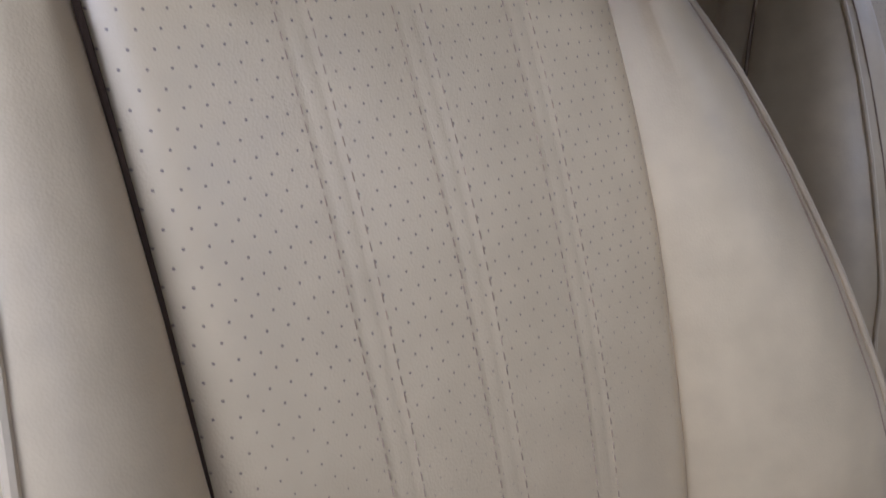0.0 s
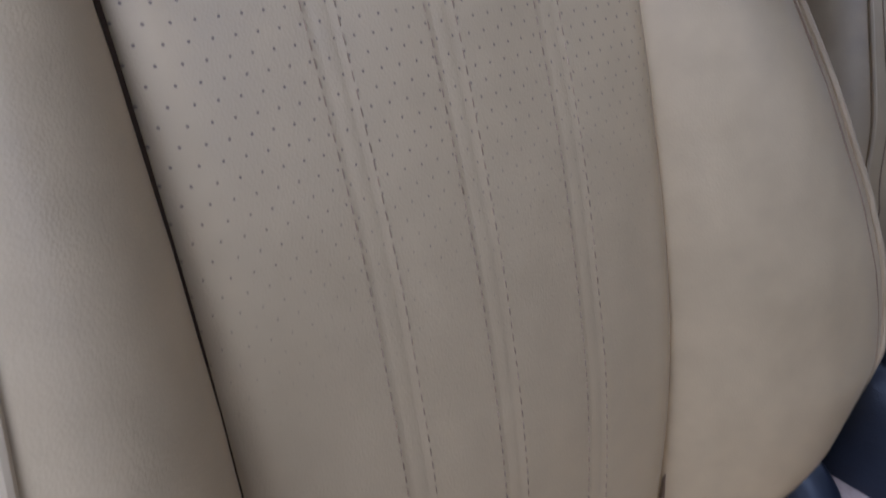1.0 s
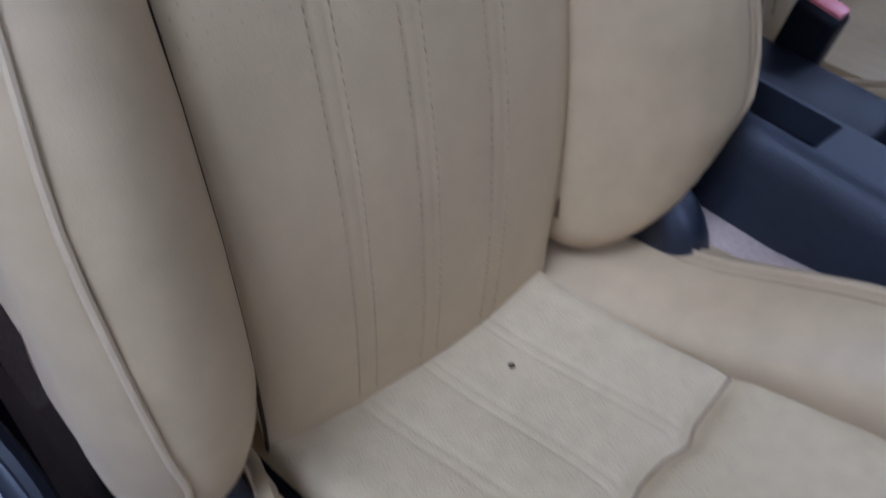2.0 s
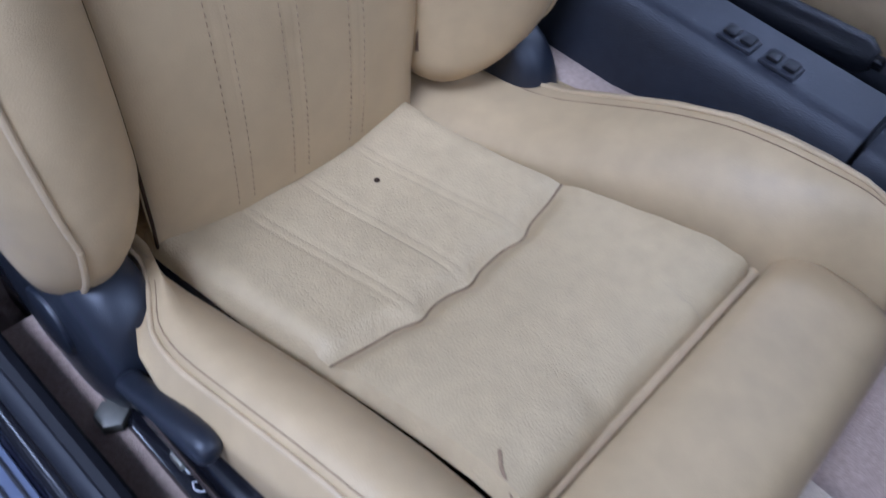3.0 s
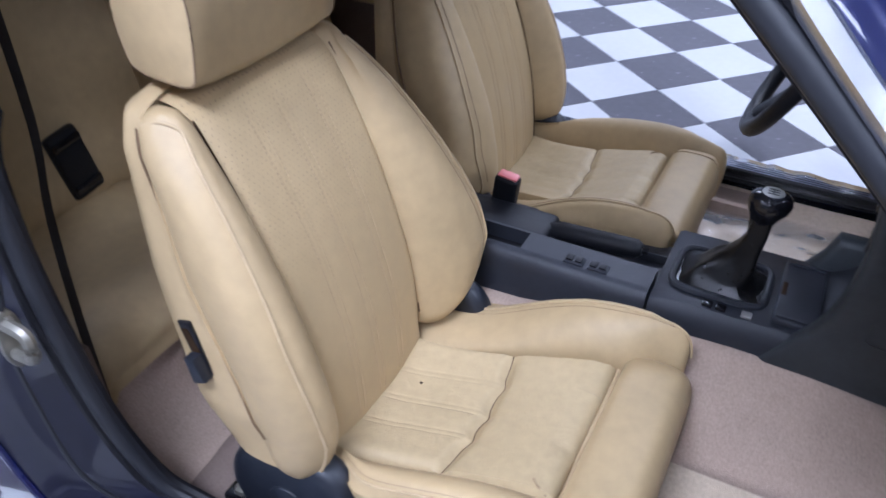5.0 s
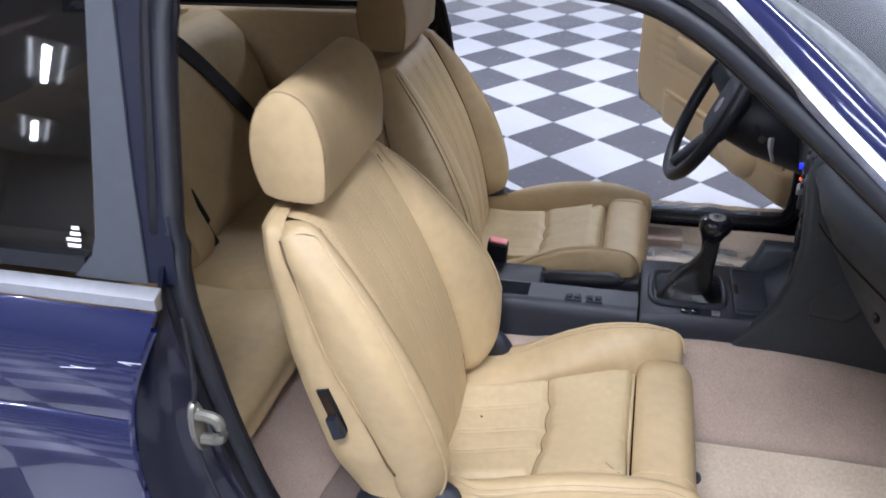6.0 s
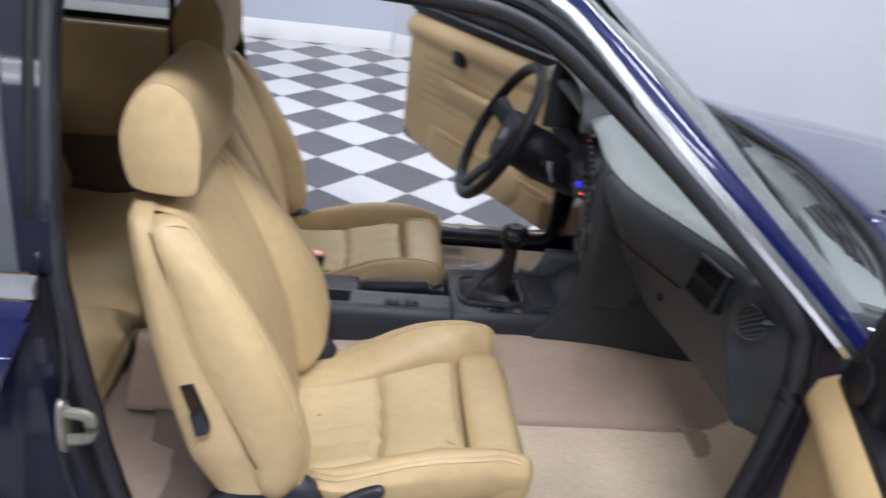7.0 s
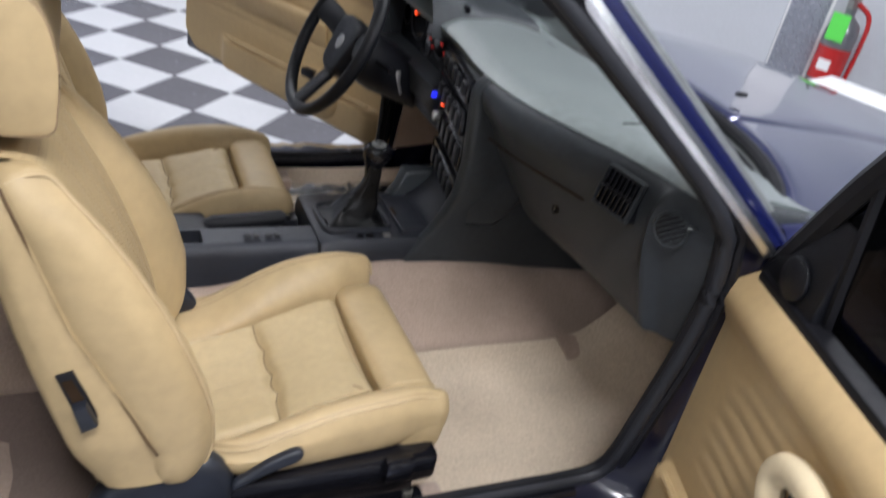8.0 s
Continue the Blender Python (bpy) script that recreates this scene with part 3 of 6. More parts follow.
    part("welt", tube([P(0.3785, y, lerp(base, 0.374) + 0.018 * (y / 0.19) ** 2 - 0.009) for y in np.linspace(-0.172, 0.104, 14)], 0.0042, 8), PIPING, seat, "tan welt along the cushion front")
    part("clip", box(*sorted((dx + 0.386, dx + 0.392)), *sorted((c + s * -0.033, c + s * -0.025)), 0.478, 0.484, 0.001), STEEL, seat, "small steel clip in the gap")
    part("tear", tube([P(0.342, 0.088, 0.5135), P(0.35, 0.096, 0.5145), P(0.366, 0.102, 0.508)], 0.0012, 6), THREAD, seat, "dark split in the leather at the corner")
    # cushion bolsters
    top_near = [(-0.03, 0.478), (0.05, 0.486), (0.12, 0.5), (0.2, 0.523), (0.28, 0.543), (0.34, 0.55), (0.4, 0.55), (0.44, 0.545), (0.47, 0.535), (0.49, 0.524)]
    top_far = [(-0.03, 0.456), (0.05, 0.459), (0.12, 0.472), (0.16, 0.488), (0.2, 0.511), (0.26, 0.544), (0.31, 0.563), (0.36, 0.571), (0.4, 0.573), (0.44, 0.568), (0.462, 0.558), (0.475, 0.546)]
    bx = [-0.03, 0.02, 0.07, 0.1, 0.13, 0.16, 0.2, 0.25, 0.3, 0.34, 0.375, 0.405, 0.43, 0.445]
    for side in (1, -1):
        rings, pipe, edge = [], [], []
        for x in bx:
            x = -0.03 + (x + 0.03) * (1.045 if side > 0 else 0.985)
            zt, hw = lerp(top_near if side > 0 else top_far, x), half(x, side > 0)
            zp = lerp(base, min(x, 0.36)) - 0.01
            pinch = 1 - 0.08 * smoothstep(0.37, 0.445, x)
            wo = ((0.2 - 0.034 * (1 - smoothstep(0.07, 0.16, x)) - 0.014 * smoothstep(0.15, 0.4, x)) if side > 0 else 0.258 - 0.012 * (1 - smoothstep(-0.03, 0.1, x)) - 0.006 * smoothstep(0.39, 0.44, x)) * (pinch if side > 0 else 1.0)
            hw = min(hw, wo - 0.03)
            if side > 0:
                hw += 0.007
            ring = [(hw - 0.012, 0.415), (hw - 0.004, zp), (hw + 0.004, zp + 0.5 * (zt - zp)), (0.62 * hw + 0.38 * wo, zp + 0.9 * (zt - zp)), (wo - 0.02, zt), (wo - 0.003, zt - 0.02),
                    (wo + 0.002, 0.5 * (zt + 0.455)), (wo - 0.006, 0.452), (wo - 0.04, 0.44)]
            line = spline(ring, 4, True)
            rings.append([P(x, side * y, z) for y, z in line])
            kp = 18 if side > 0 else 15
            pipe.append(P(x, side * (line[kp][0] + 0.0006), line[kp][1] + 0.0006))
            edge.append(P(x, side * (line[kp - 1][0] - 0.0002), line[kp - 1][1] + 0.0002))
        if side < 0:
            px, py, pz = pipe[-1]
            pipe += [(px + 0.018, py, pz - 0.009), (px + 0.029, py, pz - 0.026), (px + 0.034, py - s * side * 0.002, pz - 0.05)]
        cb = part("cushion_bolster", loft(soft_ends(rings, 0.03, 0, ((0.3, 0.96), (0.6, 0.86), (0.82, 0.7), (0.95, 0.48), (1.0, 0.25)))), LEATHER, seat)
        part("piping", tube(spline(pipe[1 if side > 0 else 3:], 3), 0.0021, 8), PIPING, cb, "thin raised tan piping")
        part("piping_seam", tube(spline(edge[1 if side > 0 else 3:], 3), 0.0005, 6), THREAD, cb, "sewn line beside the piping")
    # thigh roll
    prof = spline([(0.3845, 0.5), (0.389, 0.518), (0.409, 0.527), (0.455, 0.527), (0.476, 0.518), (0.489, 0.494), (0.49, 0.45), (0.476, 0.415), (0.44, 0.408), (0.396, 0.42)], 4, True)
    cx, cz = 0.448, 0.467
    rings = []
    for y, k in ((-0.205, 0.55), (-0.203, 0.8), (-0.197, 0.92), (-0.186, 0.985), (-0.15, 1.0), (0, 1.0), (0.07, 1.0), (0.1, 0.99), (0.13, 0.975), (0.15, 0.94), (0.165, 0.86), (0.172, 0.6)):
        sag = 0.004 * smoothstep(-0.05, -0.19, y) + 0.0015 * noise.noise(Vector((y * 18, s, 2.2)))
        rings.append([P(cx + (x - cx) * k, y, cz + (z - cz) * k - sag) for x, z in prof])
    roll = part("thigh_support", loft(rings), LEATHER, seat, "rounded tan leather thigh support")
    part("seam", tube([P(cx + (x - cx) * 0.992, 0.108, cz + (z - cz) * 0.992) for x, z in prof], 0.0013, 6, closed=True), PIPING, roll, "sewn edge of the roll")
    # frame, rails, recliner
    if s < 0:
        for k, (mx, my) in enumerate(((0.165, 0.193), (0.18, 0.197), (0.205, 0.193))):
            loop_pts = [P(mx + 0.005 * math.cos(a) * (1 + 0.3 * math.sin(3 * a + k)), my + 0.0045 * math.sin(a), 0.3454) for a in np.linspace(0, 2 * math.pi, 10, endpoint=False)]
            part("paint_mark", tube(loop_pts, 0.0006, 5, closed=True), WHITE, seat, "small white paint mark on the rail")
        part("spot", disc(P(0.105, -0.044, 0.4515), 0.0028, 0.002, 2, 10, 0.0006), GAP, seat, "small dark spot on the cushion")
    part("seat_pan", box(dx - 0.02, dx + 0.47, c - 0.205, c + 0.205, 0.385, 0.445, 0.012), GLOSS_BLACK, seat, "black steel seat frame")
    for side in (1, -1):
        yy = c + s * side * 0.19
        rail = part("rail", box(dx - 0.1, dx + 0.46, yy - 0.018, yy + 0.018, 0.292, 0.345, 0.006), GLOSS_BLACK, seat, "black steel seat rail")
        for bx0 in (-0.075, 0.155, 0.43):
            part("bolt", disc((dx + bx0, yy - 0.0, 0.343), 0.012, 0.012, 2, 6, 0.002), ZINC, rail, "zinc bolt head")
        part("upright", slab([(dx + 0.0, 0.34), (dx + 0.44, 0.34), (dx + 0.42, 0.45), (dx + 0.3, 0.43), (dx + 0.12, 0.43), (dx + 0.02, 0.45)], 1, yy - 0.005, yy + 0.005, 0.002), GLOSS_BLACK, seat, "black side plate")
        ol = [(-0.045, 0.475), (-0.075, 0.42), (-0.062, 0.36), (-0.012, 0.318), (0.05, 0.318), (0.105, 0.36), (0.133, 0.42), (0.125, 0.47), (0.086, 0.503), (0.02, 0.5)]
        ol = [(x + dx, z) for x, z in spline(ol, 3, True)]
        ol = ol if side > 0 else [(x + 0.002, z + 0.012) for x, z in ol]
        yo = 0.21 if side > 0 else 0.262
        y0, y1 = sorted((c + s * side * (yo - 0.05), c + s * side * yo))
        cov = part("hinge_cover", slab(ol, 1, y0, y1, 0.02, 5), BLUE_BLACK, seat, "rounded blue-black plastic recliner cover")
        part("cap", disc((dx + 0.03, c + s * side * yo - 0.004, 0.41), 0.03, 0.008, 1, 20, 0.003), BLUE_BLACK, cov)
    lever = [(0.128, 0.458), (0.15, 0.472), (0.172, 0.488), (0.205, 0.504), (0.224, 0.507), (0.231, 0.498), (0.222, 0.484), (0.185, 0.47), (0.16, 0.458), (0.13, 0.442)]
    y0, y1 = sorted((c + s * 0.197, c + s * 0.215))
    part("recline_lever", slab([(x + dx, z) for x, z in spline(lever, 3, True)], 1, y0, y1, 0.007, 3), BLUE_BLACK, seat, "blue-black plastic recline lever")
    y0, y1 = sorted((c + s * 0.196, c + s * 0.22))
    part("height_knob", box(dx + 0.37, dx + 0.42, y0, y1, 0.41, 0.455, 0.006), GLOSS_BLACK, seat, "black adjuster block")
    # backrest release on the shell's flank
    y0, y1 = sorted((c + s * 0.204, c + s * 0.2195))
    plate = part("release_plate", slab([(dx - 0.098, 0.699), (dx - 0.078, 0.705), (dx - 0.048, 0.626), (dx - 0.072, 0.613)], 1, y0, y1, 0.003), BLACK, seat, "black plastic release plate")
    part("slot", slab([(dx - 0.092, 0.692), (dx - 0.08, 0.695), (dx - 0.066, 0.66), (dx - 0.079, 0.655)], 1, *sorted((c + s * 0.2188, c + s * 0.2202)), 0), GAP, plate, "dark slot in the plate")
    y0, y1 = sorted((c + s * 0.218, c + s * 0.237))
    part("release_lever", slab([(dx - 0.081, 0.658), (dx - 0.065, 0.662), (dx - 0.052, 0.627), (dx - 0.072, 0.618)], 1, y0, y1, 0.004), BLUE_BLACK, plate, "black release lever")
    return seat


front_seat(-0.42, 0.0, -1, "tan leather sports seat with piping, raised headrest and a creased cushion")
front_seat(0.325, -0.098, 1, "tan leather sports seat beside the steering wheel")


# ---------------------------------------------------------------- the car's shell
car = thing("car", (0, 0, 0), "dark blue two-door car with both doors open", "car")


def side_y(z):
    """Half width of the cabin sides, leaning in above the belt line."""
    return 0.755 - 0.15 * max(0.0, z - 0.9) / 0.42


def resample(pts, n):
    p = np.array(pts, float)
    d = np.r_[0, np.cumsum(np.linalg.norm(np.diff(p, axis=0), axis=1))]
    return [tuple(np.interp(t, d, p[:, k]) for k in range(p.shape[1])) for t in np.linspace(0, d[-1], n)]


CHROME_LINE = [(-1.02, 1.16), (-0.85, 1.265), (-0.6, 1.312), (-0.25, 1.328), (0.1, 1.338), (0.3, 1.328), (0.378, 1.303), (0.43, 1.264), (0.53, 1.172), (0.66, 1.06), (0.75, 0.982), (0.845, 0.896)]
SEAL_TOP = [(-0.235, 1.0), (-0.243, 1.2), (-0.237, 1.282), (-0.205, 1.303), (0.06, 1.309), (0.26, 1.302), (0.34, 1.288), (0.405, 1.256), (0.47, 1.207), (0.58, 1.118), (0.68, 1.032), (0.752, 0.967), (0.785, 0.915)]
SEAL_LOW = [(0.792, 0.725, 0.915), (0.804, 0.728, 0.83), (0.8, 0.722, 0.7), (0.793, 0.705, 0.56), (0.79, 0.688, 0.45), (0.775, 0.677, 0.395), (0.71, 0.673, 0.379), (0.4, 0.672, 0.377), (0.0, 0.675, 0.377), (-0.09, 0.68, 0.388), (-0.145, 0.695, 0.43),
            (-0.175, 0.72, 0.57), (-0.2, 0.732, 0.75), (-0.225, 0.725, 0.93), (-0.235, 0.69, 1.0)]
EDGE_LOW = [(0.865, 0.756, 0.915), (0.862, 0.748, 0.83), (0.86, 0.744, 0.7), (0.855, 0.744, 0.55), (0.852, 0.746, 0.44), (0.83, 0.768, 0.375), (0.77, 0.79, 0.352), (0.4, 0.785, 0.345), (0.0, 0.785, 0.345), (-0.12, 0.787, 0.35), (-0.25, 0.79, 0.4),
            (-0.31, 0.802, 0.58), (-0.29, 0.8, 0.78), (-0.238, 0.768, 0.912), (-0.24, 0.735, 0.96)]


def bonnet_drop(x, w):
    """Fall of the bonnet line towards the nose; w is 0 in the middle and 1 at the side edge."""
    return lerp([(0.9, 0.0), (1.1, 0.006), (1.46, 0.04), (1.9, 0.1), (2.5, 0.23)], x) + 0.035 * w ** 5 * smoothstep(0.95, 1.3, x)


def on_side(x, z, s, off=0.0):
    return (x, s * (side_y(z) - off), z)


for s in (-1, 1):
    chrome = resample(spline(CHROME_LINE, 8), 90)
    front = [q for q in chrome if q[0] > -0.245]
    seal_top = spline(SEAL_TOP, 6)
    # roof-rail and windscreen-pillar channel
    inner = resample([q for q in seal_top if q[1] > 1.25 or q[0] > 0], 60)
    outer = resample(front, 60)
    rows = [[on_side(a[0] + k * (b[0] - a[0]), a[1] + k * (b[1] - a[1]), s, 0.016 * (1 - k) + 0.012 * math.sin(k * math.pi)) for a, b in zip(inner, outer)] for k in (0, 0.25, 0.5, 0.75, 1.0)]
    part("door_frame_channel", sheet(rows), RUBBER_BLACK, car, "black channel above the door opening")
    # weather strip all round the opening
    low = spline(SEAL_LOW, 5)
    loop = [on_side(x, z, s, 0.014) for x, z in resample(seal_top, 60)][:-1] + [(x, s * (y + 0.0), z) for x, y, z in resample(low, 90)][:-1]
    seal = part("weather_strip", tube(loop, 0.0125, 10, closed=True), RUBBER, car, "dark grey rubber weather strip round the door opening")
    lip = [(x, y - s * 0.006, z) for x, y, z in loop]
    mid = np.array(loop).mean(0)
    part("lip", tube([tuple(np.array(q) + (mid - np.array(q)) * np.array((0.012, 0, 0.02))) for q in lip], 0.009, 8, closed=True), RUBBER_BLACK, seal, "thin black inner lip")
    away = [np.array(q) - mid for q in loop]
    part("outer_bead", tube([tuple(np.array(q) + np.array((d[0] * 1.1, 0, d[2])) / (np.linalg.norm((d[0], d[2])) + 1e-6) * 0.019 + np.array((0, s * 0.004, 0))) for q, d in zip(loop, away)], 0.0095, 8, closed=True), RUBBER_BLACK, seal, "black outer bead of the weather strip")
    # bright trim and painted pillar
    part("bright_trim", loft([[on_side(x + a, z + b, s, o) for a, b, o in ((0, 0, 0), (0.005, 0.007, -0.01), (0.012, 0.015, -0.009), (0.014, 0.017, 0.004))] for x, z in chrome]), CHROME, car, "polished chrome strip along roof and windscreen pillar")
    band_in = resample([(x + 0.013, s * side_y(z), z + 0.016) for x, z in chrome if x > -1.0], 70)
    glass_edge = [(-1.0, 0.57, 1.22), (-0.85, 0.55, 1.31), (-0.5, 0.53, 1.366), (0.0, 0.52, 1.378), (0.3, 0.52, 1.362), (0.4, 0.54, 1.34), (0.47, 0.56, 1.295), (0.55, 0.58, 1.245), (0.62, 0.6, 1.188), (0.73, 0.64, 1.09), (0.87, 0.69, 0.965), (0.925, 0.712, 0.915)]
    band_out = resample(spline([(x, s * y, z) for x, y, z in glass_edge], 6), 70)
    rows = [[tuple(np.array(a) * (1 - k) + np.array(b) * k + np.array((0.35, s * 1.0, 0.8)) * 0.012 * math.sin(k * math.pi)) for a, b in zip(band_in, band_out)] for k in np.linspace(0, 1, 6)]
    split = [1 - 0.42 * smoothstep(0.3, 0.5, q[0]) for q in band_out]
    rim = [tuple(np.array(a) * (1 - k) + np.array(b) * k) for a, b, k in zip(band_in, band_out, split)]
    rows = [[tuple(np.array(a) * (1 - k) + np.array(b) * k + np.array((0.35, s * 1.0, 0.8)) * 0.009 * math.sin(k * math.pi)) for a, b in zip(band_in, rim)] for k in np.linspace(0, 1, 7)]
    part("pillar", sheet(rows), PAINT, car, "glossy dark blue roof edge and windscreen pillar")
    rows = [[tuple(np.array(a) * (1 - k) + np.array(b) * k + np.array((0.35, s * 1.0, 0.8)) * (0.004 * math.sin(k * math.pi) - 0.001)) for a, b in zip(rim, band_out) if a[0] > 0.33] for k in np.linspace(0, 1, 5)]
    part("screen_moulding", sheet(rows), SCUTTLE, car, "grey moulding along the windscreen edge")
    part("pillar_lining", sheet([[on_side(x, z, s, 0.04) for x, z in inner], [tuple(0.5 * np.array(on_side(x, z, s, 0.05)) + 0.5 * (np.array(q) + np.array((-0.01, -s * 0.03, -0.03)))) for (x, z), q in zip(inner, resample([q for q in band_out if q[0] > -0.25], 60))],
                                 [tuple(np.array(q) + np.array((-0.012, -s * 0.012, -0.016))) for q in resample([q for q in band_out if q[0] > -0.25], 60)]]), DASH, car, "charcoal pillar lining")
    # door jamb below the belt line
    a, b = resample(low, 110), resample(spline(EDGE_LOW, 5), 110)
    rows = []
    for k in (0, 0.12, 0.3, 0.5, 0.7, 0.88, 1.0):
        dip = -0.016 * math.sin(min(1, k / 0.9) * math.pi)
        row = []
        for p, q in zip(a, b):
            p, q = np.array(p), np.array(q)
            m = p * (1 - k) + q * k
            inward = (np.array((0.3, m[1], 0.75)) - m) * np.array((1, 0, 0.6))
            m = m + inward / (np.linalg.norm(inward) + 1e-6) * dip
            row.append((m[0], s * m[1], m[2]))
        rows.append(row)
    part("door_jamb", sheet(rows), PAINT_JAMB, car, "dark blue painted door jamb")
    part("jamb_edge", tube([(x, s * y, z) for x, y, z in b if 0.36 < z < 0.9 and x < 0.3], 0.006, 8), PAINT, car)
    part("jamb_seam", tube([(x, s * y, z) for x, y, z in spline([(-0.215, 0.752, 0.9), (-0.21, 0.768, 0.8), (-0.225, 0.775, 0.72), (-0.215, 0.775, 0.62), (-0.19, 0.77, 0.5), (-0.15, 0.745, 0.42)], 5)], 0.0035, 6), RUBBER, car, "sealer bead on the jamb")
    # sill
    part("sill_ridge", tube([(x, s * 0.688, 0.364) for x in np.linspace(-0.12, 0.72, 12)], 0.012, 10, 0.9), GLOSS_BLACK, car, "gloss black sill edge")
    plate = part("scuff_plate", slab([(-0.11, s * 0.703), (0.72, s * 0.703), (0.72, s * 0.778), (-0.11, s * 0.778)], 2, 0.346, 0.364, 0.003), SCUFF, car, "ribbed grey scuff plate on the sill")
    for k in range(7):
        yy = s * (0.71 + 0.0102 * k)
        part("rib", box(-0.1, 0.71, yy - 0.0015, yy + 0.0015, 0.363, 0.3658, 0.0006), RUBBER, plate)
    part("rocker", sheet([[(x, s * y, z) for x in np.linspace(-0.35, 0.95, 14)] for y, z in ((0.785, 0.35), (0.79, 0.3), (0.77, 0.22), (0.7, 0.19), (0.3, 0.19))]), PAINT, car, "dark blue rocker panel")
    # rear quarter
    edge = resample(spline([(q[0], q[2]) for q in EDGE_LOW[9:14]][::-1], 6), 26)
    prof = [(0.915, 0.77), (0.88, 0.788), (0.82, 0.8), (0.757, 0.807), (0.748, 0.803), (0.742, 0.808), (0.65, 0.81), (0.55, 0.805), (0.42, 0.79), (0.3, 0.775), (0.22, 0.74)]
    rows = []
    for z, y in prof:
        xe = lerp(sorted((q[1], q[0]) for q in edge), z)
        rows.append([(xe + (-2.0 - xe) * k, s * (y - 0.07 * k ** 3), z) for k in np.linspace(0, 1, 16)])
    part("rear_quarter_panel", sheet(rows), PAINT, car, "glossy dark blue rear quarter panel with a crease line")
    part("belt_trim", loft([[(x, s * (0.772 - 0.05 * k ** 3 + o), z) for o, z in ((-0.012, 0.916), (0.0, 0.92), (0.0, 0.936), (-0.02, 0.943))] for k, x in [(k, -0.236 - 1.19 * k) for k in np.linspace(0, 1, 12)]]), DULL_TRIM, car, "brushed bright strip under the rear side window")
    # centre pillar and rear side window
    rows = [[on_side(x0 + (x1 - x0) * k, z, s, -0.002) for k in np.linspace(0, 1, 6)] for z, x0, x1 in [(z, lerp([(0.94, -0.262), (1.1, -0.285), (1.33, -0.308)], z), lerp([(0.94, -0.372), (0.965, -0.345), (1.0, -0.338), (1.33, -0.342)], z)) for z in np.linspace(0.94, 1.325, 14)]]
    part("centre_pillar", solid_sheet(rows, (0, -s * 0.02, 0)), PILLAR, car, "satin grey centre pillar trim")
    rows = [[on_side(x0 + (x1 - x0) * k, z, s, 0.002) for k in np.linspace(0, 1, 6)] for z, x0, x1 in [(z, lerp([(0.94, -0.222), (1.1, -0.238), (1.33, -0.25)], z), lerp([(0.94, -0.264), (1.1, -0.286), (1.33, -0.309)], z)) for z in np.linspace(0.94, 1.325, 14)]]
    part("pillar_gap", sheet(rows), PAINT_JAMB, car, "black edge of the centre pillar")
    part("lower_window_trim", loft([[on_side(x, z, s, o) for z, o in ((0.944, 0.0), (0.962, 0.004), (0.962, 0.02), (0.944, 0.02))] for x in np.linspace(-0.36, -1.2, 10)]), BLACK, car, "black strip under the rear side window")
    rows = [[on_side(x, z, s, 0.006) for x in np.linspace(-0.345, lerp([(0.95, -1.2), (1.31, -0.86)], z), 12)] for z in np.linspace(0.955, 1.315, 8)]
    if s < 0:
        for k, (w, o) in enumerate(((0.02, 0), (0.022, 0.0), (0.016, 0.0), (0.012, -0.002))):
            zz = 0.976 + 0.0075 * k
            part("window_sticker", solid_sheet([[on_side(-0.362 - w * u + o, zv, s, -0.0005) for u in (0, 1)] for zv in (zz, zz + 0.0045)], (0, 0.0006, 0)), WHITE, car, "small white printed bars on the glass", smooth=False)
    part("rear_side_window", sheet(rows), TINTED if s < 0 else SMOKED, car, "dark tinted rear side window")
    rows = [[on_side(x, z, s, -0.001) for x in np.linspace(lerp([(0.95, -1.2), (1.3, -0.87)], z), lerp([(0.92, -1.62), (1.3, -1.06)], z), 8)] for z in np.linspace(0.93, 1.3, 8)]
    part("rear_pillar", sheet(rows), PAINT, car, "dark blue rear pillar")
    if s < 0:
        for x0, z0, w, tilt in ((-0.39, 0.829, 0.055, -0.005), (-0.372, 0.8305, 0.02, 0.001), (-0.297, 0.847, 0.034, -0.001), (-0.29, 0.8445, 0.012, 0.002)):
            part("scratch", tube([(x0 + w * k, -(lerp([(0.757, 0.807), (0.82, 0.8), (0.88, 0.788)], z0 + tilt * (0.5 - k)) + 0.0003), z0 + tilt * (0.5 - k)) for k in np.linspace(0, 1, 5)], 0.0005, 5), WHITE, car, "pale scratch in the paint")
    # striker
    y = 0.775
    oval = [(s * (y - 0.003 + 0.0165 * math.cos(a)), 0.728 + 0.044 * math.sin(a)) for a in np.linspace(0, 2 * math.pi, 20, endpoint=False)]
    st = part("striker", slab(oval, 0, -0.222, -0.212, 0.003), ZINC, car, "yellowed zinc door striker")
    part("loop", tube(spline([(-0.212, s * y, 0.752), (-0.19, s * y, 0.75), (-0.181, s * y, 0.742), (-0.181, s * y, 0.718), (-0.19, s * y, 0.71), (-0.212, s * y, 0.708)], 3), 0.0085, 8), ZINC, st, "steel striker loop")
    for dz in (0.0, 0.055):
        part("screw", disc((-0.212, s * (y - 0.004), 0.7 + dz), 0.006, 0.003, 0, 12, 0.001), STEEL, st)
    # front wing
    rows = [[(x, s * (y - 0.06 * smoothstep(1.6, 2.5, x)), z - bonnet_drop(x, 1.0) * (1 - 0.5 * (z < 0.6))) for x in np.linspace(0.885, 2.5, 18)] for y, z in ((0.689, 0.9), (0.69, 0.93), (0.705, 0.936), (0.735, 0.93), (0.765, 0.905), (0.785, 0.86), (0.8, 0.74), (0.8, 0.55), (0.78, 0.32), (0.72, 0.25))]
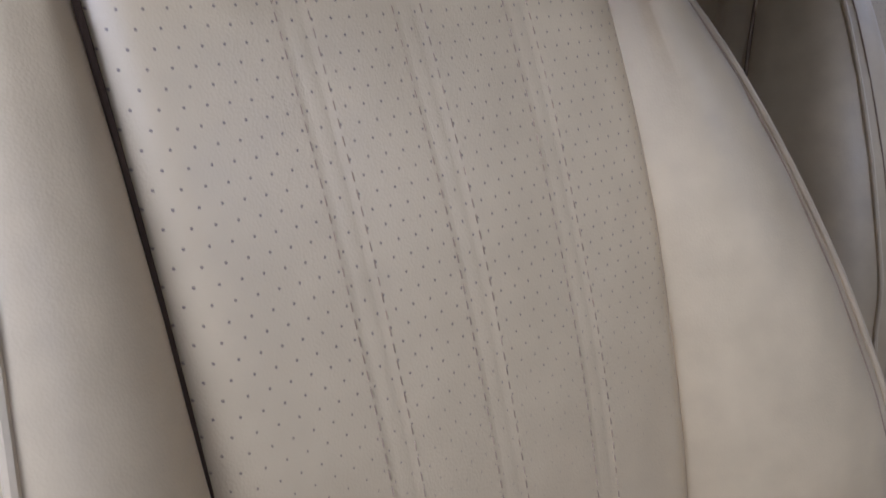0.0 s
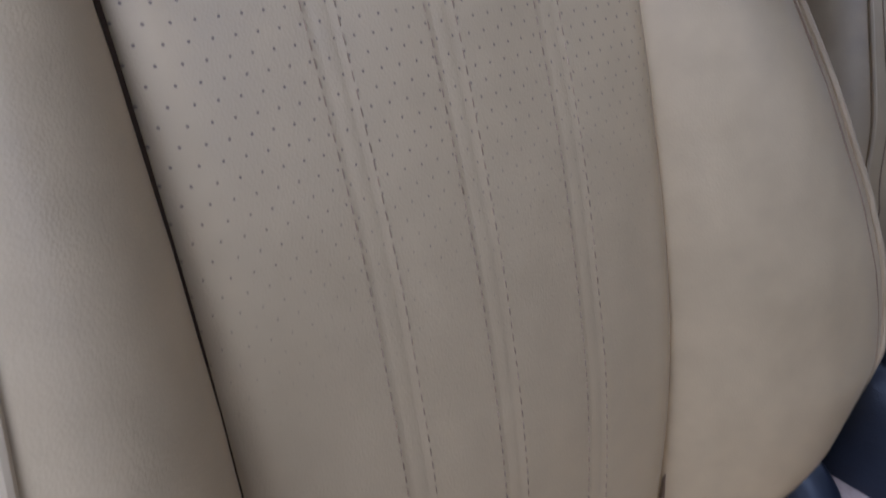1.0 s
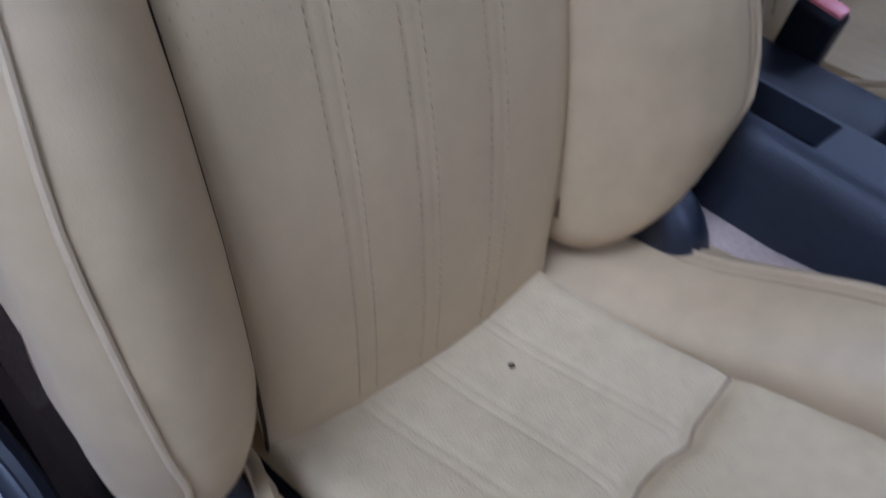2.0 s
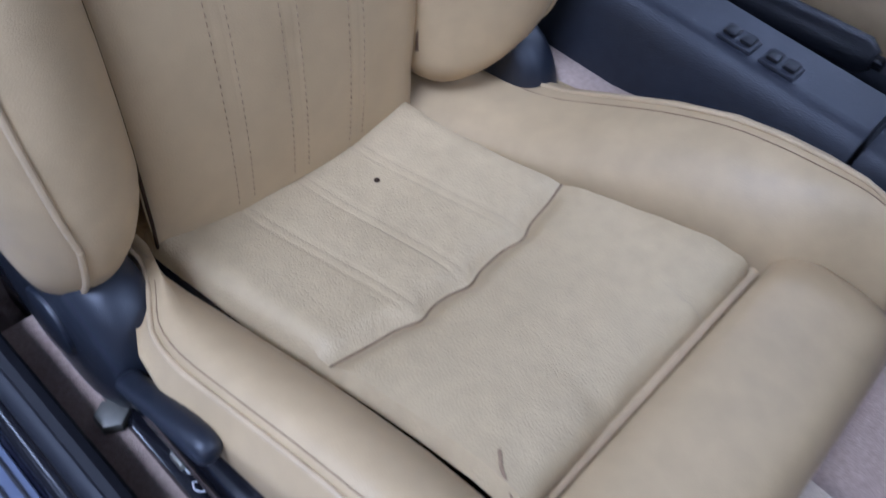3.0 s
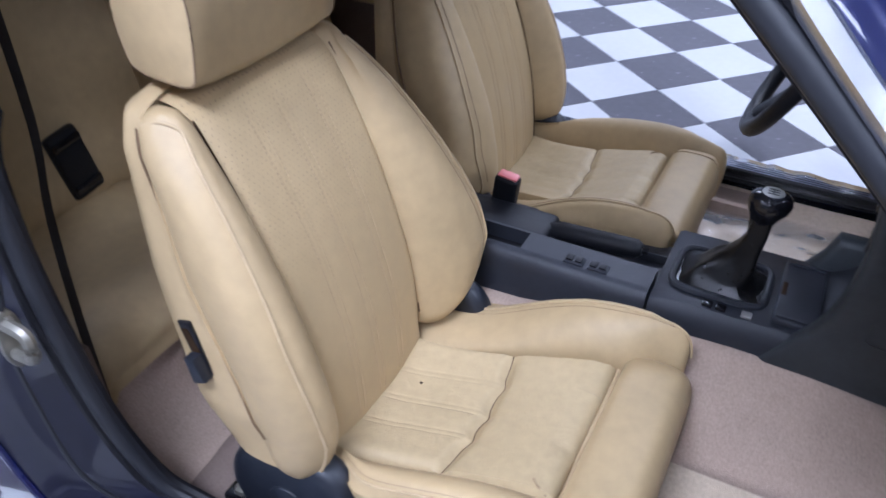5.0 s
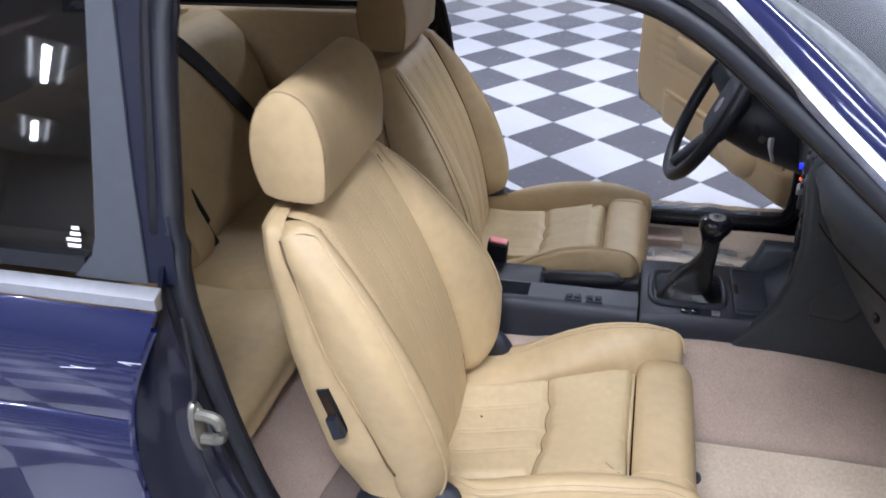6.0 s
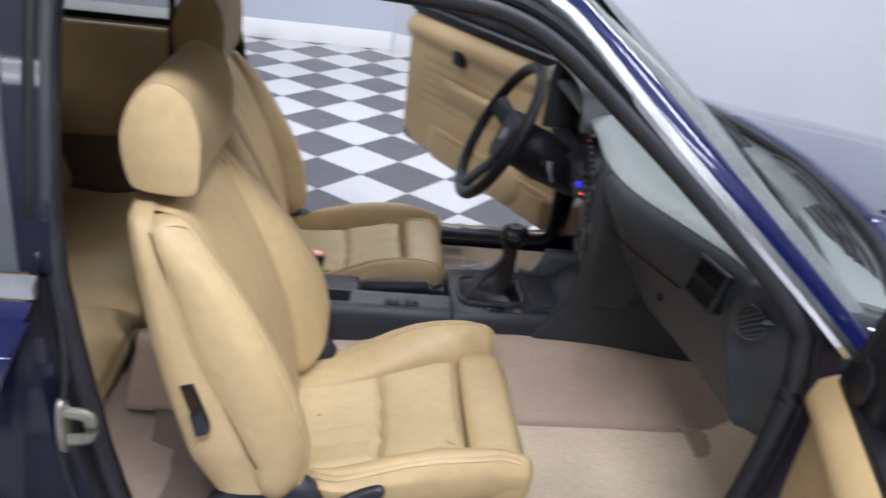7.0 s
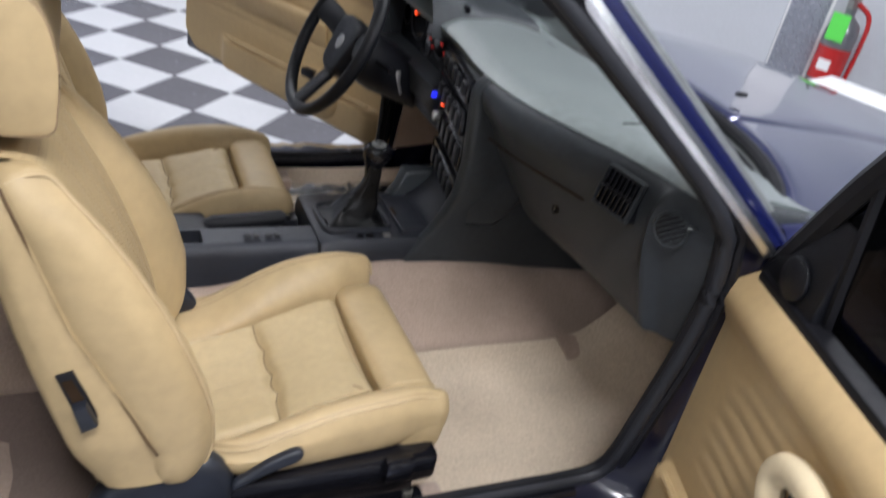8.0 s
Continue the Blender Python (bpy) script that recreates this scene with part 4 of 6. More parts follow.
    part("front_wing", sheet(rows), PAINT, car, "dark blue front wing")
    for wx in (-1.02, 1.62):
        wheel = part("wheel", disc((wx, s * 0.66 - 0.09, 0.305), 0.305, 0.18, 1, 36, 0.03), RUBBER_BLACK, car, "black tyre")
        part("rim", disc((wx, s * 0.66 + (0.085 if s > 0 else -0.105), 0.305), 0.19, 0.02, 1, 28, 0.006), STEEL, wheel, "silver rim")

# roof skin and lining
rows = []
for x in np.linspace(0.4, -0.98, 20):
    hw = 0.54 - 0.02 * smoothstep(0.3, -0.5, x)
    zed = lerp([(-1.0, 1.235), (-0.85, 1.31), (-0.5, 1.366), (0.0, 1.378), (0.3, 1.364), (0.4, 1.342)], x)
    rows.append([(x + 0.03 * (1 - (y / hw) ** 2), y, zed + 0.022 * (1 - (y / hw) ** 2)) for y in np.linspace(-hw, hw, 17)])
part("roof", sheet(rows), PAINT, car, "dark blue roof")
part("headliner", sheet([[(x * 0.97, y * 0.99, z - 0.03) for x, y, z in r] for r in rows]), HEADLINER, car, "pale cloth headliner")
# windscreen
rows = []
for k in np.linspace(0, 1, 16):
    xs_, hw, z = 0.425 + 0.47 * k, 0.548 + 0.158 * k, 1.335 - 0.41 * k
    rows.append([(xs_ + (0.04 + 0.08 * k) * (1 - (y / hw) ** 2), y, z + 0.02 * (1 - k) * (1 - (y / hw) ** 2)) for y in np.linspace(-hw, hw, 21)])
screen = part("windscreen", solid_sheet(rows, (0.004, 0, 0.003)), CLEAR, car, "clear curved windscreen")
screen.visible_shadow = False
# rear window and boot
rows = [[(-0.98 - 0.42 * k, y * (0.54 + 0.08 * k), 1.24 - 0.31 * k + 0.02 * (1 - (y) ** 2)) for y in np.linspace(-1, 1, 13)] for k in np.linspace(0, 1, 8)]
part("rear_window", sheet(rows), SMOKED, car, "smoked rear window")
rows = [[(-1.4 - 0.6 * k, y * (0.7 - 0.03 * k), 0.93 - 0.02 * k - (0.5 * max(0, k - 0.9) * 10 if k > 0.9 else 0)) for y in np.linspace(-1, 1, 9)] for k in (0, 0.3, 0.6, 0.9, 0.95, 1.0)]
part("boot_lid", sheet(rows), PAINT, car, "dark blue boot lid")
part("tail_panel", solid_sheet([[(-2.0 - 0.05 * math.sin((z - 0.25) / 0.66 * math.pi), y * (0.72 - 0.02 * k), z) for y in np.linspace(-1, 1, 9)] for k, z in enumerate((0.25, 0.4, 0.6, 0.8, 0.905))], (0.02, 0, 0)), PAINT, car, "plain dark blue tail panel")
part("nose_panel", solid_sheet([[(2.5 + 0.06 * math.sin((z - 0.25) / 0.45 * math.pi) - 0.05 * y * y, y * 0.735, z) for y in np.linspace(-1, 1, 11)] for z in (0.25, 0.36, 0.48, 0.6, 0.7)], (-0.02, 0, 0)), PAINT, car, "plain dark blue nose panel")
# bonnet with crease lines, scuttle, wipers


def bonnet_rear(y):
    return 1.145 - 0.09 * (abs(y) / 0.69) ** 1.2 - 0.13 * (abs(y) / 0.69) ** 5


ys_ = sorted(set(np.linspace(-0.685, 0.685, 21)) | {q * s for q in (0.32, 0.335, 0.345, 0.36) for s in (1, -1)})
rows = []
for k in [0, 0.006, 0.014, 0.03] + list(np.linspace(0.06, 1, 20)):
    row = []
    for y in ys_:
        x0 = bonnet_rear(y)
        x = x0 + (2.45 - x0) * k
        w = abs(y) * (1 + 0.1 * k)
        z = 0.96 - 0.02 * (abs(y) / 0.69) ** 4 - bonnet_drop(x, abs(y) / 0.69) + 0.005 * (1 - smoothstep(0.335, 0.345, w)) - 0.005
        z -= 0.007 * (1 - smoothstep(0, 0.012, k))
        row.append((x, y, z))
    rows.append(row)
part("bonnet", sheet(rows), PAINT, car, "dark blue bonnet with two pressed creases")
rows = [[(bonnet_rear(y) - 0.005 + a, y * 0.995, z) for y in np.linspace(-0.69, 0.69, 17)] for a, z in ((0.02, 0.93), (0.0, 0.925), (-0.05, 0.905), (-0.1, 0.9), (-0.17, 0.905))]
part("scuttle", sheet(rows), SCUTTLE, car, "dusty grey scuttle panel below the windscreen")
part("bonnet_seal", tube([(bonnet_rear(y) - 0.006, y, 0.934 - 0.012 * (abs(y) / 0.69) ** 4) for y in np.linspace(-0.68, 0.68, 40)], 0.013, 8), RUBBER_BLACK, car, "black rubber along the rear edge of the bonnet")
for y0, y1 in ((0.06, -0.5), (0.56, 0.12)):
    arm = [(bonnet_rear(y0 + (y1 - y0) * k) - 0.03 - 0.03 * k, y0 + (y1 - y0) * k, 0.93 + 0.018 * math.sin(k * math.pi)) for k in np.linspace(0, 1, 12)]
    wp = part("wiper", tube(arm, 0.005, 8), BLACK, car, "black wiper arm")
    part("blade", tube([(x - 0.014, y, z - 0.004) for x, y, z in arm[3:]], 0.004, 6), RUBBER_BLACK, wp, "rubber wiper blade")
for k in range(4):
    part("scuttle_slot", tube([(bonnet_rear(y) - 0.028 - 0.011 * k, y, 0.9195 - 0.0045 * k) for y in np.linspace(-0.58, -0.2, 12)], 0.0028, 6), RUBBER_BLACK, car, "dark slot in the scuttle grille")
part("washer_jet", box(1.2, 1.225, -0.25, -0.235, 0.957, 0.966, 0.003), BLACK, car)

# ---------------------------------------------------------------- cabin floor
pts = [(-0.66, 0.345), (-0.645, 0.31), (-0.62, 0.3), (-0.45, 0.298), (-0.34, 0.3), (-0.29, 0.32), (-0.262, 0.362)]
for s in (-1, 1):
    rows = []
    for x in list(np.linspace(0.3, 0.92, 12)) + [0.98, 1.03, 1.08, 1.14, 1.2]:
        up = 0.32 * smoothstep(0.93, 1.32, x)
        rows.append([(x, -s * y, z + up + 0.004 * noise.noise(Vector((x * 9, y * 9, 2)))) for y, z in spline(pts, 3)])
    part("cabin_floor", sheet(rows), UNDERLAY, car, "beige floor mat in the front footwell", fix=False)
    rows = [[(x, -s * y, z - 0.003 + 0.003 * noise.noise(Vector((x * 9, y * 9, 5)))) for y, z in spline(pts, 3)] for x in np.linspace(-0.24, 0.31, 8)]
    # shade below the seat is put into this carpet's colour
    part("seat_floor_carpet", sheet(rows), CARPET_SHADED, car, "brown carpet below the front seat, coloured darker as shade", fix=False)
    tun = [(-0.255, 0.352), (-0.25, 0.372), (-0.215, 0.42), (-0.175, 0.47), (-0.15, 0.5), (-0.12, 0.505)]
    rows = []
    for x in np.linspace(-0.3, 1.16, 26):
        notch = 0.06 * math.exp(-((x - 0.96) / 0.026) ** 4)
        tall = (lerp([(-0.3, 0.464), (0.17, 0.472), (0.3, 0.493), (0.47, 0.512), (0.62, 0.515), (0.72, 0.507), (0.86, 0.485), (1.05, 0.464), (1.16, 0.45)], x) - 0.352) / 0.153
        rows.append([(x, -s * (y - (notch if i == 0 else 0)), 0.352 + (z - 0.352) * tall - (notch * 0.8 if i == 0 else 0) + 0.005 * noise.noise(Vector((x * 7, z * 12, s)))) for i, (y, z) in enumerate(spline(tun, 3))])
    part("tunnel_carpet", solid_sheet(rows, (0, 0, -0.006)), CARPET, car, "brown carpet over the tunnel side", fix=False)
    rows = [[(xa + (xb - xa) * k, s * (y - 0.0), z + 0.008) for k in (0, 0.33, 0.67, 1)] for y, z, xa, xb in ((0.256, 0.368, 0.905, 1.01), (0.266, 0.36, 0.92, 1.005), (0.28, 0.338, 0.935, 0.995), (0.297, 0.319, 0.945, 0.985))]
    part("carpet_flap", solid_sheet(rows, (0, 0, -0.004)), CARPET, car, "loose flap of the tunnel carpet")
    part("side_carpet", box(-0.04, 0.5, *sorted((s * 0.585, s * 0.668)), 0.3, 0.338, 0.008), CARPET, car, "brown carpet strip beside the seat rail")
    part("anchor_bolt", disc((0.09, s * 0.632, 0.337), 0.014, 0.014, 2, 6, 0.003), ZINC, car, "zinc belt anchor bolt")
    part("kick_panel", slab([(0.83, 0.41), (1.12, 0.45), (1.12, 0.78), (0.86, 0.74)], 1, *sorted((s * 0.662, s * 0.678)), 0.004), CARPET, car, "brown kick panel beside the footwell")
    part("rear_side_carpet", slab([(-0.2, 0.3), (-0.9, 0.3), (-0.9, 0.62), (-0.24, 0.62)], 1, *sorted((s * 0.668, s * 0.69)), 0.006), CARPET_SHADED, car, "brown carpet beside the rear seat, coloured darker as shade")
    part("rear_side_trim", slab([(-0.38, 0.62), (-1.05, 0.62), (-1.1, 0.95), (-0.36, 0.95)], 1, *sorted((s * 0.64, s * 0.675)), 0.015, 3), LEATHER, car, "tan vinyl rear side trim")
    part("belt", ribbon(spline([(-0.37, s * 0.57, 1.12), (-0.38, s * 0.56, 0.867), (-0.383, s * 0.575, 0.726), (-0.354, s * 0.6, 0.561), (-0.284, s * 0.64, 0.38), (-0.236, s * 0.655, 0.33)], 4), (0.014, s * 0.022, 0), (0, -s * 0.002, 0)), WEBBING, car, "black front seat belt")
mat_z = [(-0.36, 0.3), (-0.34, 0.3015), (-0.315, 0.3085), (-0.29, 0.3195), (-0.27, 0.345)]
rim = [(0.512 + 0.0095 * math.cos(a), -0.311 + 0.0095 * math.sin(a)) for a in np.linspace(0, 2 * math.pi, 18, endpoint=False)]
eyelet = part("eyelet", tube([(x, y, lerp(mat_z, y) + 0.003) for x, y in rim], 0.0036, 8, closed=True), PILLAR, car, "dull grey eyelet in the floor mat")
part("bolt_hole", disc((0.512, -0.311, 0.308), 0.008, 0.005, 2, 16, 0.001), GAP, eyelet, "dark hole of the eyelet")
part("toe_board", sheet([[(x, y, z) for y in np.linspace(-0.66, 0.66, 5)] for x, z in ((1.2, 0.42), (1.25, 0.7), (1.2, 0.89))]), BLACK, car, "black bulkhead")
# rear footwell shade comes from the darker carpet colour
part("rear_floor", solid_sheet([[(x, y, 0.296) for y in np.linspace(-0.66, 0.66, 8)] for x in np.linspace(-0.24, -0.6, 5)], (0, 0, -0.02)), CARPET_SHADED, car, "brown rear footwell carpet with shade put into its colour")
part("underbody", box(-1.7, 2.3, -0.6, 0.6, 0.2, 0.27, 0.02), RUBBER_BLACK, car, "black underbody")

# ---------------------------------------------------------------- rear bench
bench = thing("rear_seat", (-0.7, 0, 0.3), "tan leather rear bench seat in the shade", "rear seat")
for y0, y1 in ((-0.63, -0.05), (-0.05, 0.63)):
    w = y1 - y0
    rings = []
    for k in (0.0, 0.015, 0.06, 0.2, 0.5, 0.8, 0.94, 0.985, 1.0):
        e = math.sin(min(1, min(k, 1 - k) / 0.08) * math.pi / 2)
        prof = [(-0.83, 0.45), (-0.72, 0.47 + 0.01 * e), (-0.58, 0.468), (-0.44, 0.49), (-0.37, 0.485), (-0.335, 0.465), (-0.33, 0.44), (-0.345, 0.418), (-0.6, 0.41), (-0.83, 0.41)]
        rings.append([(x + 0.02 * (1 - e), y0 + w * k, z - 0.025 * (1 - e) * (z > 0.4)) for x, z in spline(prof, 3, True)])
    part("rear_cushion", loft(rings), LEATHER, bench)
    rings = []
    for k in (0.0, 0.015, 0.06, 0.16, 0.24, 0.5, 0.76, 0.84, 0.94, 0.985, 1.0):
        e = math.sin(min(1, min(k, 1 - k) / 0.08) * math.pi / 2)
        d = 0.035 * smoothstep(0.26, 0.14, k) * smoothstep(0, 0.08, k) + 0.035 * smoothstep(0.74, 0.86, k) * smoothstep(1, 0.92, k)
        prof = [(-0.72 + d, 0.47), (-0.735 + d, 0.6), (-0.77 + d, 0.76), (-0.82 + d, 0.9), (-0.86, 0.945), (-0.92, 0.95), (-0.96, 0.9), (-0.92, 0.45)]
        rings.append([(x - 0.02 * (1 - e), y0 + w * k, z) for x, z in spline(prof, 3, True)])
    part("rear_backrest", loft(rings), LEATHER, bench)
rows = [[(x + 0.012 * noise.noise(Vector((y * 9, z * 4, 3))) * smoothstep(0.412, 0.36, z) + 0.004 * noise.noise(Vector((y * 31, z * 9, 8))), y, z) for y in np.linspace(-0.645, 0.645, 70)]
        for x, z in spline([(-0.6, 0.409), (-0.37, 0.409), (-0.352, 0.4), (-0.34, 0.38), (-0.32, 0.35), (-0.285, 0.325), (-0.24, 0.308), (-0.19, 0.3)], 3)]
part("riser", solid_sheet(rows, (-0.005, 0, -0.004)), CARPET, bench, "creased brown carpet below the rear cushion", fix=False)
part("parcel_shelf", box(-1.5, -0.94, -0.62, 0.62, 0.9, 0.93, 0.008), CARPET_SHADED, bench, "dark rear shelf")
part("rear_belt", ribbon(spline([(-0.93, 0.22, 1.03), (-0.85, 0.29, 0.965), (-0.795, 0.37, 0.85), (-0.742, 0.46, 0.7), (-0.712, 0.53, 0.575), (-0.685, 0.57, 0.5)], 3), (0.0, 0.042, 0.018), (0.004, 0, 0.002)), WEBBING, bench, "black rear seat belt")
lean = Matrix.Translation((-0.7, 0.095, 0.49)) @ Matrix.Rotation(radians(14), 4, "X") @ Matrix.Rotation(radians(-10), 4, "Y")
part("belt_buckle", joined(turned(box(-0.012, 0.012, -0.022, 0.022, 0.05, 0.16, 0.007), lean), turned(box(-0.007, 0.007, -0.012, 0.012, -0.02, 0.06, 0.004), lean)), BLACK, bench, "black belt buckle standing on the rear seat")
lean = Matrix.Translation((-0.705, -0.27, 0.5)) @ Matrix.Rotation(radians(8), 4, "X") @ Matrix.Rotation(radians(-9), 4, "Y")
latch = part("belt_latch", turned(box(-0.012, 0.012, -0.036, 0.036, 0.0, 0.14, 0.009), lean), BLACK, bench, "broad black belt buckle against the rear backrest")
for zl in (0.022, 0.118):
    part("rim", turned(box(0.01, 0.016, -0.032, 0.032, zl - 0.008, zl + 0.008, 0.003), lean), GLOSS_BLACK, bench, "raised edge of the buckle")

# ---------------------------------------------------------------- centre console
con = thing("centre_console", (0.2, -0.015, 0.5), "black plastic centre console between the front seats", "centre console")
YC = -0.015
rings = []
for x in sorted(list(np.linspace(-0.28, 0.376, 10)) + [0.0, 0.002, 0.148, 0.15]):
    pit = 0.028 if 0.001 < x < 0.149 else 0.0
    pts = [(-0.131, 0.46), (-0.126, 0.53), (-0.121, 0.549), (-0.112, 0.556), (-0.104, 0.557), (-0.1035, 0.557 - pit), (-0.0565, 0.557 - pit), (-0.056, 0.557), (-0.05, 0.557), (-0.045, 0.5), (0.045, 0.5), (0.05, 0.515), (0.085, 0.515), (0.1, 0.505), (0.105, 0.46)]
    rings.append([(x, y, z) for y, z in pts])
part("rear_console", loft(rings), CONSOLE, con, "black rear console ledge with a sunk tray")
part("tray", box(0.004, 0.146, -0.102, -0.058, 0.5292, 0.5305, 0), RUBBER_BLACK, con, "dark floor of the open tray")
rings = []
for x, z, w in ((0.381, 0.553, 0.0), (0.388, 0.557, 0), (0.45, 0.559, 0), (0.52, 0.56, 0), (0.58, 0.561, 0.0), (0.632, 0.563, 0), (0.65, 0.572, 0), (0.68, 0.596, 0), (0.715, 0.63, 0)):
    pts = [(-0.135, 0.47), (-0.131, z - 0.03), (-0.126, z - 0.008), (-0.117, z), (0.087, z), (0.098, z - 0.008), (0.103, z - 0.03), (0.107, 0.47)]
    rings.append([(x, y, zz) for y, zz in pts])
part("front_console", loft(rings), CONSOLE, con, "black front console round the shifter")
for ys0 in (-1, 1):
    cheek = [(0.55, 0.5), (0.588, 0.55), (0.612, 0.585), (0.628, 0.63), (0.638, 0.69), (0.643, 0.76), (0.637, 0.83), (0.632, 0.88), (0.632, 0.905), (0.637, 0.925), (0.65, 0.94), (0.675, 0.949), (0.72, 0.952), (0.95, 0.93), (1.1, 0.74), (1.1, 0.44), (0.95, 0.468), (0.75, 0.492)]
    if ys0 > 0:
        cheek = [(x, min(z, 0.62)) for x, z in cheek if z < 0.65 or x > 1]
    skin, faces = slab(cheek, 1, *sorted((YC + ys0 * 0.09, YC + ys0 * 0.125)), 0.012, 3)
    skin = [(x, y + ys0 * ((0.042 if abs(y - YC) > 0.105 else 0.036) * smoothstep(0.56, 0.72, z)), z) for x, y, z in skin]
    part("cheek_panel", (skin, faces), DASH, con, "charcoal side panel running up to the dashboard")
frame_pts = [(0.455 + 0.068 * sx * (abs(math.cos(a)) ** 0.35) * 1.0, YC + 0.06 * (abs(math.sin(a)) ** 0.35) * sy) for a, sx, sy in [(a, 1 if math.cos(a) >= 0 else -1, 1 if math.sin(a) >= 0 else -1) for a in np.linspace(0, 2 * math.pi, 36, endpoint=False)]]
frame_pts = [(0.474 + (x - 0.455) * 1.08, y - 0.009) for x, y in frame_pts]
part("boot_frame", tube([(x, y, 0.562) for x, y in frame_pts], 0.0065, 8, closed=True), CONSOLE, con, "black frame of the gear lever boot")
BY = YC - 0.009
part("boot_well", slab([(0.474 + (x - 0.474) * 0.97, BY + (y - BY) * 0.97) for x, y in frame_pts], 2, 0.5595, 0.5612, 0), GLOSS_BLACK, con, "dark well inside the boot frame")
rings = []
for k, (z, w) in enumerate(((0.561, 0.9), (0.566, 0.84), (0.572, 0.68), (0.58, 0.6), (0.59, 0.52), (0.6, 0.45), (0.612, 0.36), (0.622, 0.32), (0.64, 0.25), (0.66, 0.21), (0.69, 0.2))):
    fold = 1 - smoothstep(0.6, 0.66, z)
    ring = []
    for x, y in frame_pts:
        a = math.atan2(y - BY, x - 0.474)
        pleat = 1 + 0.09 * fold * math.sin(5 * a + 0.8 * k) + 0.05 * fold * math.sin(8 * a - 1.1 * k)
        ring.append((0.474 + 0.034 * smoothstep(0.562, 0.665, z) + (x - 0.474) * w * pleat, BY + (y - BY) * w * pleat, z + 0.004 * fold * math.sin(6 * a + k)))
    rings.append(ring)
shifter = part("gear_boot", loft(rings), BOOT, con, "pleated black leather gear lever boot")
part("gear_knob", loft([[(0.507 + dx_ + r * 1.15 * math.cos(a), -0.02 + r * math.sin(a), z) for a in np.linspace(0, 2 * math.pi, 20, endpoint=False)] for z, r, dx_ in ((0.655, 0.014, 0), (0.68, 0.016, 0), (0.694, 0.021, 0.002), (0.704, 0.0265, 0.004), (0.716, 0.0285, 0.005), (0.726, 0.0265, 0.005), (0.732, 0.02, 0.005), (0.7335, 0.012, 0.005))]), GLOSS_BLACK, shifter, "black gear knob with a pale cap")
part("knob_cap", disc((0.512, -0.02, 0.733), 0.0165, 0.0015, 2, 20, 0.0006), STEEL, shifter, "silver shift pattern disc")
for o in (-0.007, 0.0, 0.007):
    part("shift_mark", box(0.504, 0.52, -0.021 + o, -0.019 + o, 0.7345, 0.7352, 0), BLACK, shifter)
part("shift_bar", box(0.511, 0.513, -0.027, -0.013, 0.7345, 0.7352, 0), BLACK, shifter)
ash = part("ash_lid", box(0.563, 0.629, YC - 0.088, YC + 0.08, 0.556, 0.57, 0.004, 3), CONSOLE, con, "black ashtray lid")
for ya in (-0.079, 0.071):
    part("rib", box(0.568, 0.625, YC + ya - 0.0025, YC + ya + 0.0025, 0.569, 0.573, 0.001), CONSOLE, ash, "raised rib on the lid")
part("finger_notch", box(0.566, 0.574, YC - 0.02, YC + 0.014, 0.569, 0.5712, 0.0005), GAP, ash, "dark finger notch")
for x0 in (0.245, 0.287):
    sw = part("window_switch", box(x0 - 0.017, x0 + 0.017, -0.107, -0.083, 0.5565, 0.561, 0.002), CONSOLE, con, "black window switch")
    for o in (-0.008, 0.008):
        part("button", box(x0 + o - 0.006, x0 + o + 0.006, -0.103, -0.087, 0.561, 0.565, 0.002), BLACK, sw)
for x0 in (0.468, 0.489, 0.528):
    part("small_switch", box(x0 - 0.008, x0 + 0.008, -0.112, -0.097, 0.559, 0.564, 0.0015), STEEL if x0 > 0.49 else GLOSS_BLACK, con, "small console switch")
brake = thing("handbrake", (0.1, 0.02, 0.55), "black handbrake lever lowered on the console", "handbrake")
part("brake_boot", box(-0.2, 0.172, -0.042, 0.046, 0.495, 0.545, 0.012, 3), BLACK, brake, "black handbrake cover")
part("brake_lever", tube([(0.14, 0.012, 0.53), (0.175, 0.011, 0.531), (0.185, 0.011, 0.5315), (0.29, 0.007, 0.542), (0.325, 0.006, 0.546), (0.336, 0.005, 0.547)], [0.013, 0.015, 0.019, 0.0185, 0.0175, 0.01], 16), BLACK, brake, "black grip")
part("brake_button", tube([(0.332, 0.005, 0.547), (0.345, 0.0045, 0.548)], 0.0065, 10), GLOSS_BLACK, brake, "black release button")
buckle = thing("belt_buckle", (0.05, 0.1, 0.5), "black seat belt buckle with a red release button", "belt buckle")
m = Matrix.Translation((0.047, 0.058, 0.495)) @ Matrix.Rotation(radians(7), 4, "Y") @ Matrix.Rotation(radians(6), 4, "X")
part("buckle_body", turned(box(-0.023, 0.024, -0.015, 0.015, 0.0, 0.1, 0.008, 3), m), BLACK, buckle)
part("release_button", turned(box(-0.019, 0.02, -0.009, 0.012, 0.095, 0.103, 0.003), m), PINK, buckle, "red release button")
part("stalk", turned(box(-0.012, 0.012, -0.016, 0.016, -0.1, 0.002, 0.004), m), BLACK, buckle)

# ---------------------------------------------------------------- dashboard
dash = thing("dashboard", (0.85, 0, 0.6), "charcoal dashboard with round and square vents", "dashboard")


